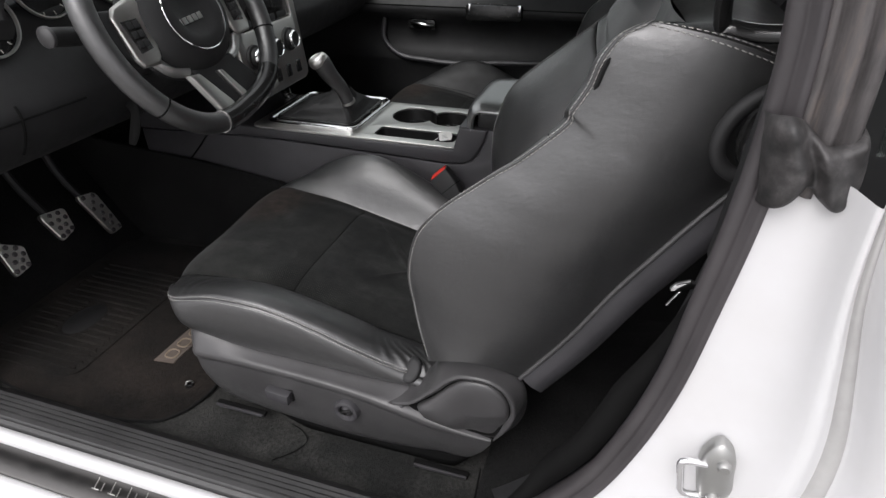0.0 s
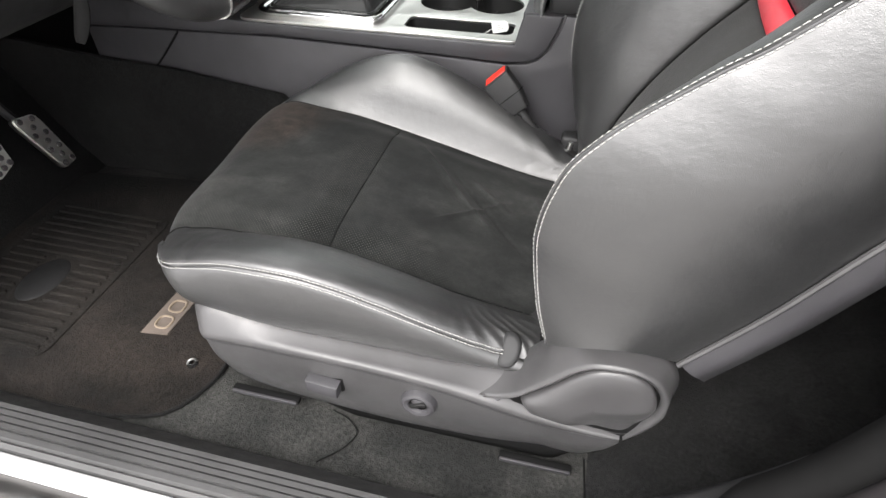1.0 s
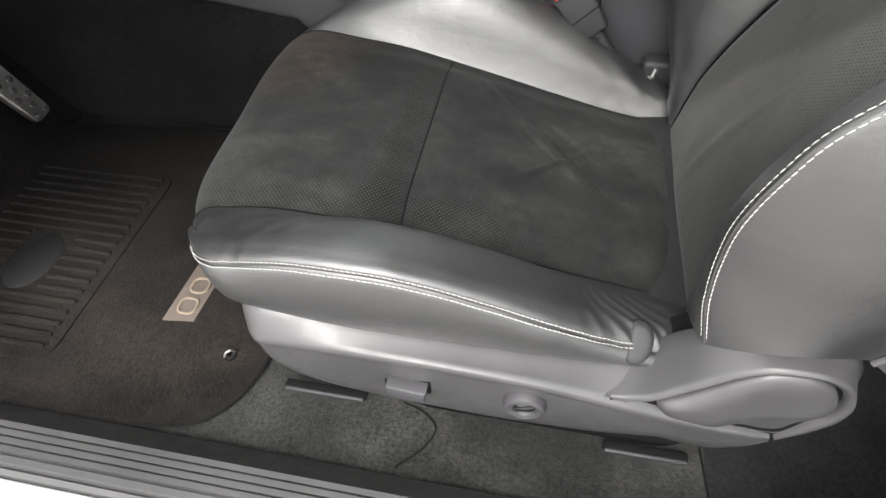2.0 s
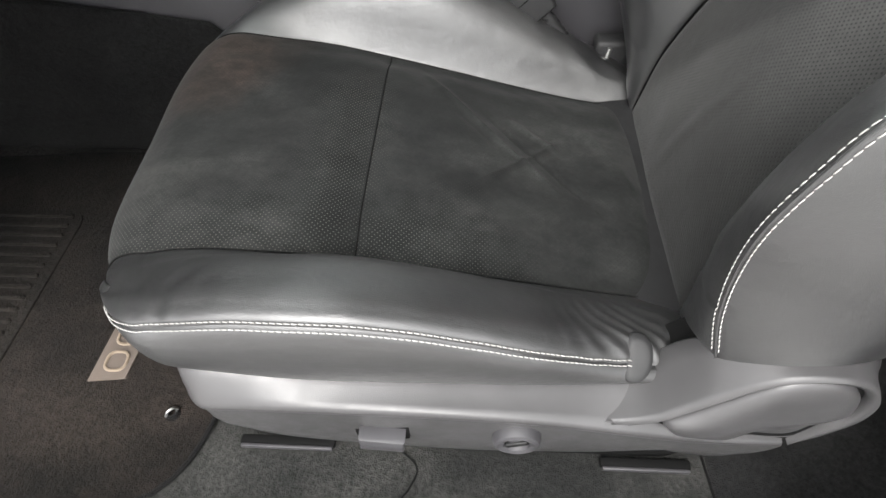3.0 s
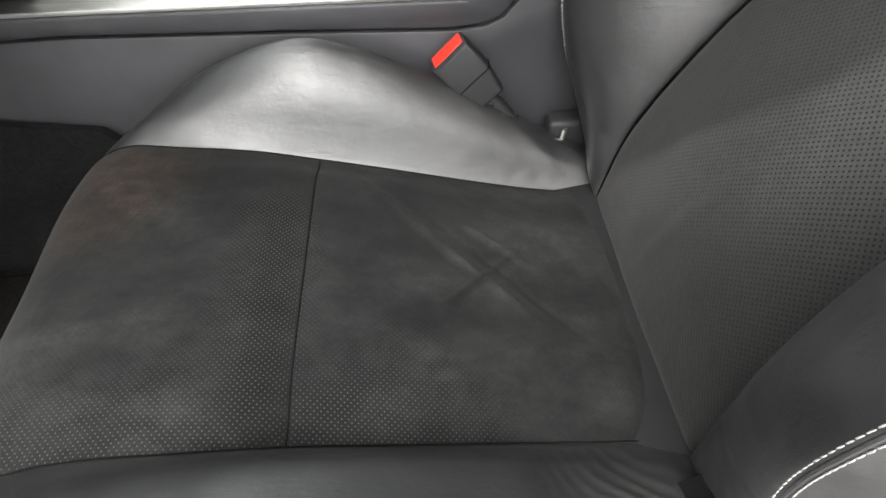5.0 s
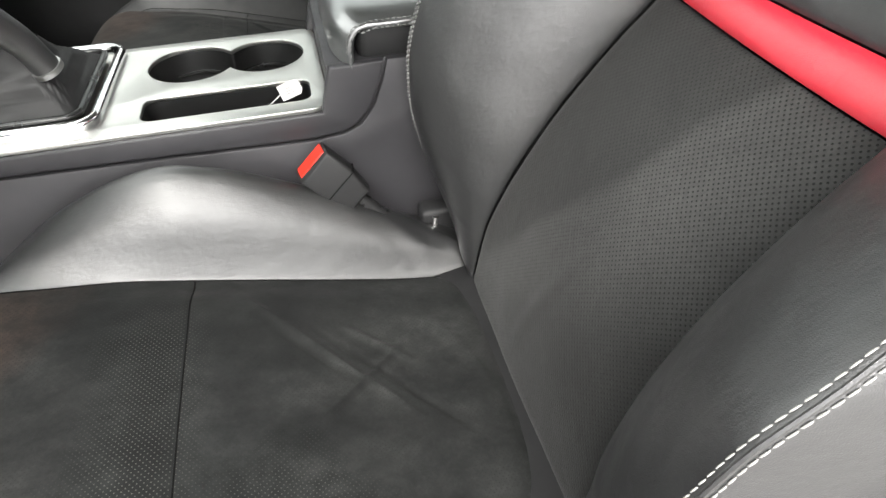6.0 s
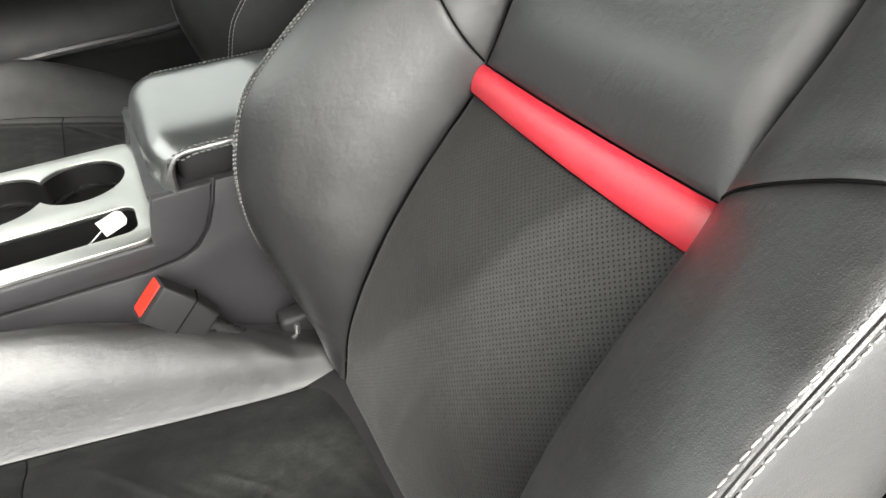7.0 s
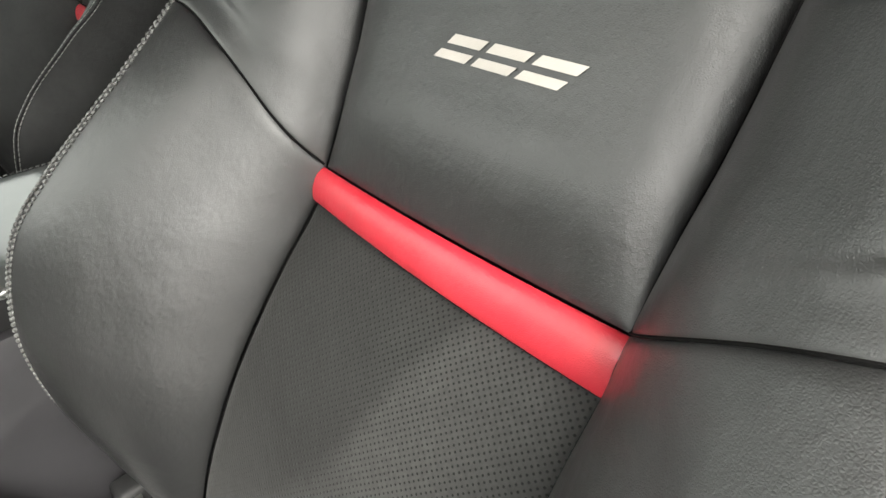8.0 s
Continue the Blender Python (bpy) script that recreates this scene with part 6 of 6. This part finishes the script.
part("knee_seam", tube([dash_fn(k, 0.085) + np.array((0.001, 0, 0)) for k in np.linspace(7.2, 9.4, 12)], 0.0022, 6), SEAM, dash)
hood = []
for a in np.linspace(radians(-10), radians(190), 30):
    hood.append([(-1.16, 0.900 + 0.235 * math.cos(a), 1.075 + 0.075 * math.sin(a)), (-0.965, 0.900 + 0.225 * math.cos(a), 1.078 + 0.072 * math.sin(a)), (-0.955, 0.900 + 0.215 * math.cos(a), 1.076 + 0.064 * math.sin(a)), (-1.12, 0.900 + 0.20 * math.cos(a), 1.07 + 0.055 * math.sin(a))])
part("cluster_hood", sheet(hood), SOFT, dash, "black gauge hood")
for cy, cz in ((0.674, 1.058), (0.795, 1.096), (0.945, 1.096), (1.065, 1.066)):
    gm = Matrix.Translation((-1.010, cy, cz)) @ Matrix.Rotation(radians(72), 4, "Y")
    r_ = 0.056 if cy < 1 else 0.046
    g_ = part("gauge", lathe([(0, 0.0), (r_ - 0.004, 0.0), (r_ - 0.001, 0.012)], 36, gm), GLOSS, dash, "dark round gauge face")
    part("gauge_ring", lathe([(r_ - 0.0035, 0.010), (r_ - 0.002, 0.016), (r_ + 0.0005, 0.016), (r_ + 0.001, 0.010)], 40, gm), SATIN, g_, "chrome gauge ring")
    part("needle", move(box((-0.001, 0, 0.004), (0.001, r_ * 0.8, 0.006), 0), gm @ Matrix.Rotation(cy * 9, 4, "Z")), FOIL, g_)
    for k in range(9):
        an = radians(200 - k * 27)
        part("tick", move(box((r_ * 0.78, -0.0008, 0.002), (r_ * 0.9, 0.0008, 0.003), 0), gm @ Matrix.Rotation(an, 4, "Z")), FOIL, g_)
col = thing("steering_column", (-0.9, 0.90, 0.95), "black plastic steering column shroud with stalk", "steering column")
cs = []
for t in np.linspace(0, 1, 10):
    x, z, ry, rz = -0.84 - 0.22 * t, 1.005 - 0.075 * t, 0.055 + 0.02 * t, 0.048 + 0.012 * t
    cs.append([(x, 0.90 + ry * math.copysign(abs(math.cos(a)) ** 0.6, math.cos(a)), z + rz * math.copysign(abs(math.sin(a)) ** 0.6, math.sin(a))) for a in np.linspace(0, 2 * math.pi, 33)])
part("shroud", sheet(cs), SOFT, col, "black shroud")
part("stalk", tube(along([(-0.880, 0.855, 1.018), (-0.875, 0.76, 1.030), (-0.870, 0.672, 1.046)], 14), [0.010, 0.011, 0.012, 0.013, 0.014, 0.0145, 0.015, 0.0155, 0.016, 0.0165, 0.017, 0.017, 0.017, 0.016], 14, squash=0.8), SOFT, col, "black multifunction stalk")
part("stalk_end", lathe([(0, 0.004), (0.012, 0.003), (0.0165, 0.0), (0.0165, -0.006)], 20, Matrix.Translation((-0.870, 0.669, 1.0465)) @ Matrix.Rotation(radians(90), 4, "X")), TRIM, col, "grey stalk end")
rel = thing("tilt_lever", (-0.93, 0.83, 0.86), "black column release lever under the dash", "lever")
part("lever_blade", tube(along([(-0.95, 0.86, 0.875), (-0.915, 0.835, 0.870), (-0.905, 0.815, 0.845), (-0.91, 0.80, 0.815)], 14), [0.010] * 7 + [0.011, 0.012, 0.012, 0.012, 0.011, 0.010, 0.007], 10, squash=0.5), SEAM, rel)
# centre stack
stk = thing("centre_stack", (-0.99, 1.34, 0.72), "satin silver centre stack with round dark controls", "centre stack")
SM = Matrix(((0, -0.10, 0.995, -0.918), (1, 0, 0, 1.318), (0, 0.995, 0.10, 0.885), (0, 0, 0, 1)))
part("stack_bezel", move(fill([rounded(-0.138, -0.115, 0.138, 0.17, 0.022), rounded(-0.118, 0.045, 0.118, 0.155, 0.012)], 0.0, 0.014, 0.003), SM), SATIN_SHADED, stk, "satin silver bezel")
part("stack_core", move(box((-0.142, -0.118, -0.09), (0.142, 0.175, 0.001), 0.004), SM), SOFT, stk)
part("radio_screen", move(box((-0.116, 0.047, 0.0), (0.116, 0.153, 0.008), 0.004), SM), GLOSS, stk, "glossy black radio panel")
for k in range(4):
    part("radio_button", move(box((-0.10 + k * 0.052, 0.052, 0.007), (-0.06 + k * 0.052, 0.068, 0.011), 0.002), SM), SOFT, stk)
for cx, cy, r_ in ((-0.090, -0.012, 0.029), (-0.008, -0.008, 0.029), (0.074, -0.004, 0.029)):
    d_ = part("dial", lathe([(0, 0.024), (r_ * 0.6, 0.024), (r_ * 0.72, 0.021), (r_ * 0.8, 0.010), (r_ * 1.0, 0.009), (r_ * 1.05, 0.0)], 32, SM @ Matrix.Translation((cx, cy, 0.012))), SOFT, stk, "round black climate dial")
    part("dial_ring", lathe([(r_ * 0.62, 0.0245), (r_ * 0.66, 0.0265), (r_ * 0.74, 0.024), (r_ * 0.76, 0.021)], 36, SM @ Matrix.Translation((cx, cy, 0.012))), CHROME, d_, "chrome dial ring")
for k in range(5):
    part("toggle", move(box((-0.118 + k * 0.050, -0.095, 0.012), (-0.096 + k * 0.050, -0.062, 0.018), 0.003), SM), GLOSS, stk, "small black switch")

# ---- passenger door ----
pdoor = thing("door_passenger", (-0.5, 2.13, 0.45), "black passenger door panel with chrome handle", "car door", kind="structure")
dp = [(2.20, 0.40), (2.13, 0.42), (2.125, 0.55), (2.11, 0.64), (2.10, 0.66), (2.125, 0.69), (2.135, 0.76), (2.11, 0.80), (2.075, 0.82), (2.065, 0.84), (2.07, 0.86), (2.11, 0.90), (2.14, 0.95), (2.17, 0.98), (2.21, 0.985)]
part("door_panel", sheet(run_of(dp, np.linspace(-1.3, 0.35, 30)), flip=True), SOFT, pdoor, "black door trim")
part("door_pocket_rim", tube(along([(-0.93, 2.11, 0.80), (-0.935, 2.105, 0.72), (-0.90, 2.10, 0.685), (-0.74, 2.095, 0.655), (-0.45, 2.095, 0.665), (-0.20, 2.09, 0.68), (0.05, 2.09, 0.72)], 50), 0.009, 8), PLASTIC, pdoor, "dark grey ridge")
part("door_handle_recess", prism(rounded(-0.835, 0.765, -0.73, 0.800, 0.01), 2.10, 2.118, "y", 0.003), GLOSS, pdoor)
part("door_handle", tube(along([(-0.822, 2.098, 0.786), (-0.79, 2.088, 0.790), (-0.755, 2.088, 0.786), (-0.735, 2.098, 0.782)], 14), [0.005, 0.006, 0.007, 0.008, 0.008, 0.008, 0.008, 0.008, 0.008, 0.008, 0.007, 0.006, 0.005, 0.004], 10, squash=0.6), CHROME, pdoor, "chrome inner door handle")
pull = part("door_pull", prism(rounded(-0.60, 0.815, -0.40, 0.868, 0.012), 2.05, 2.08, "y", 0.004), GLOSS, pdoor, "black door pull")
for x_ in (-0.592, -0.415):
    part("pull_cap", box((x_, 2.045, 0.835), (x_ + 0.012, 2.055, 0.872), 0.003), CHROME, pull, "bright end cap")
part("pad_seam", tube([(x, 2.068, 0.853) for x in np.linspace(-1.25, 0.3, 20)], 0.0022, 6), SEAM, pdoor)

tagged(part("kick_panel", box((-1.62, 2.17, 0.30), (-1.28, 2.20, 1.0), 0), SOFT), "black plastic kick panel", "panel", kind="structure")
# unseen panels added to cut the light that comes in from the rear
for y0_, y1_, z0_ in ((2.09, 2.12, 0.30), (0.565, 0.595, 1.30)):
    tagged(part("quarter_trim", prism([(0.36, z0_), (1.22, z0_), (1.22, 1.24), (0.95, 1.30), (0.40, 1.37)], y0_, y1_, "y", 0.004), SOFT), "unseen plain panel that closes off light from the rear", "panel", kind="structure")
# ---- rear wall, roof, glass and outer shell ----
tagged(part("rear_bench", prism([(0.45, 0.30), (0.42, 0.50), (0.46, 0.54), (0.85, 0.50), (1.05, 0.95), (1.20, 0.95), (1.20, 0.30)], 0.60, 2.08, "y", 0.03, 4), LEATHER), "black leather rear bench", "rear seat")
# unseen wall, raised towards the roof to cut light from behind
tagged(part("wall_rear", box((1.22, 0.40, 0.28), (1.26, 2.25, 1.24), 0), SOFT), "unseen plain wall that closes off light from behind", "wall", kind="structure")
# unseen roof, its front edge set forward to keep sun off the passenger's seat
roof_rows = [[(x, y, 1.345 + 0.05 * (1 - ((y - 1.335) / 0.80) ** 2) - 0.06 * ((x - 0.15) / 0.75) ** 2) for y in np.linspace(0.62, 2.05, 20)] for x in np.linspace(-0.62, 0.95, 24)]
tagged(part("ceiling", sheet(roof_rows, flip=True), HEADLINER), "grey cloth headliner", "headliner", kind="structure")
roof_o = [[(x, y, z + 0.03) for x, y, z in r_] for r_ in roof_rows]
tagged(part("roof", sheet(roof_o), PAINT), "white painted roof skin", "roof", kind="structure")
for yy in (0.605, 2.065):
    rail = along([(-1.30, yy - 0.09 if yy < 1 else yy + 0.09, 0.98), (-0.95, yy - 0.02 if yy < 1 else yy + 0.02, 1.20), (-0.52, yy, 1.345), (-0.1, yy, 1.375), (0.4, yy, 1.36), (0.95, yy, 1.27), (1.4, yy - 0.05 if yy < 1 else yy + 0.05, 1.05)], 50)
    tagged(part("roof_rail", tube(rail, 0.030, 10), SOFT), "black trimmed roof rail", "roof rail", kind="structure")
ws = [[(-1.42, y, 1.02), (-1.0, 1.335 + (y - 1.335) * 0.96, 1.195), (-0.61, 1.335 + (y - 1.335) * 0.90, 1.325)] for y in np.linspace(0.50, 2.17, 8)]
pane = part("windshield", sheet(ws), GLASS)
pane.visible_shadow = False
tagged(pane, "clear windshield glass", "windshield", kind="structure")
pane = part("window_passenger", sheet([[(x, 2.17, 0.985), (x, 2.10, 1.35)] for x in np.linspace(-1.1, 0.35, 6)]), DIM_GLASS)
pane.visible_shadow = False
tagged(pane, "unseen side window, tinted to dim the passenger's side", "window", kind="structure")
pane = part("window_quarter", prism([(0.185, 1.06), (0.62, 1.06), (0.42, 1.30), (0.17, 1.30)], 0.470, 0.474, "y", 0), GLASS)
pane.visible_shadow = False
tagged(pane, "dark quarter window glass", "window", kind="structure")
tagged(part("quarter_panel", box((1.0, 0.345, 0.25), (1.7, 0.40, 1.02), 0.02), PAINT), "white rear quarter panel", "body panel", kind="structure")
tagged(part("ground", prism([(-60, -60), (60, -60), (60, 60), (-60, 60)], -0.05, 0.0, "z", 0), CONCRETE), "plain grey concrete ground", "ground", kind="structure")
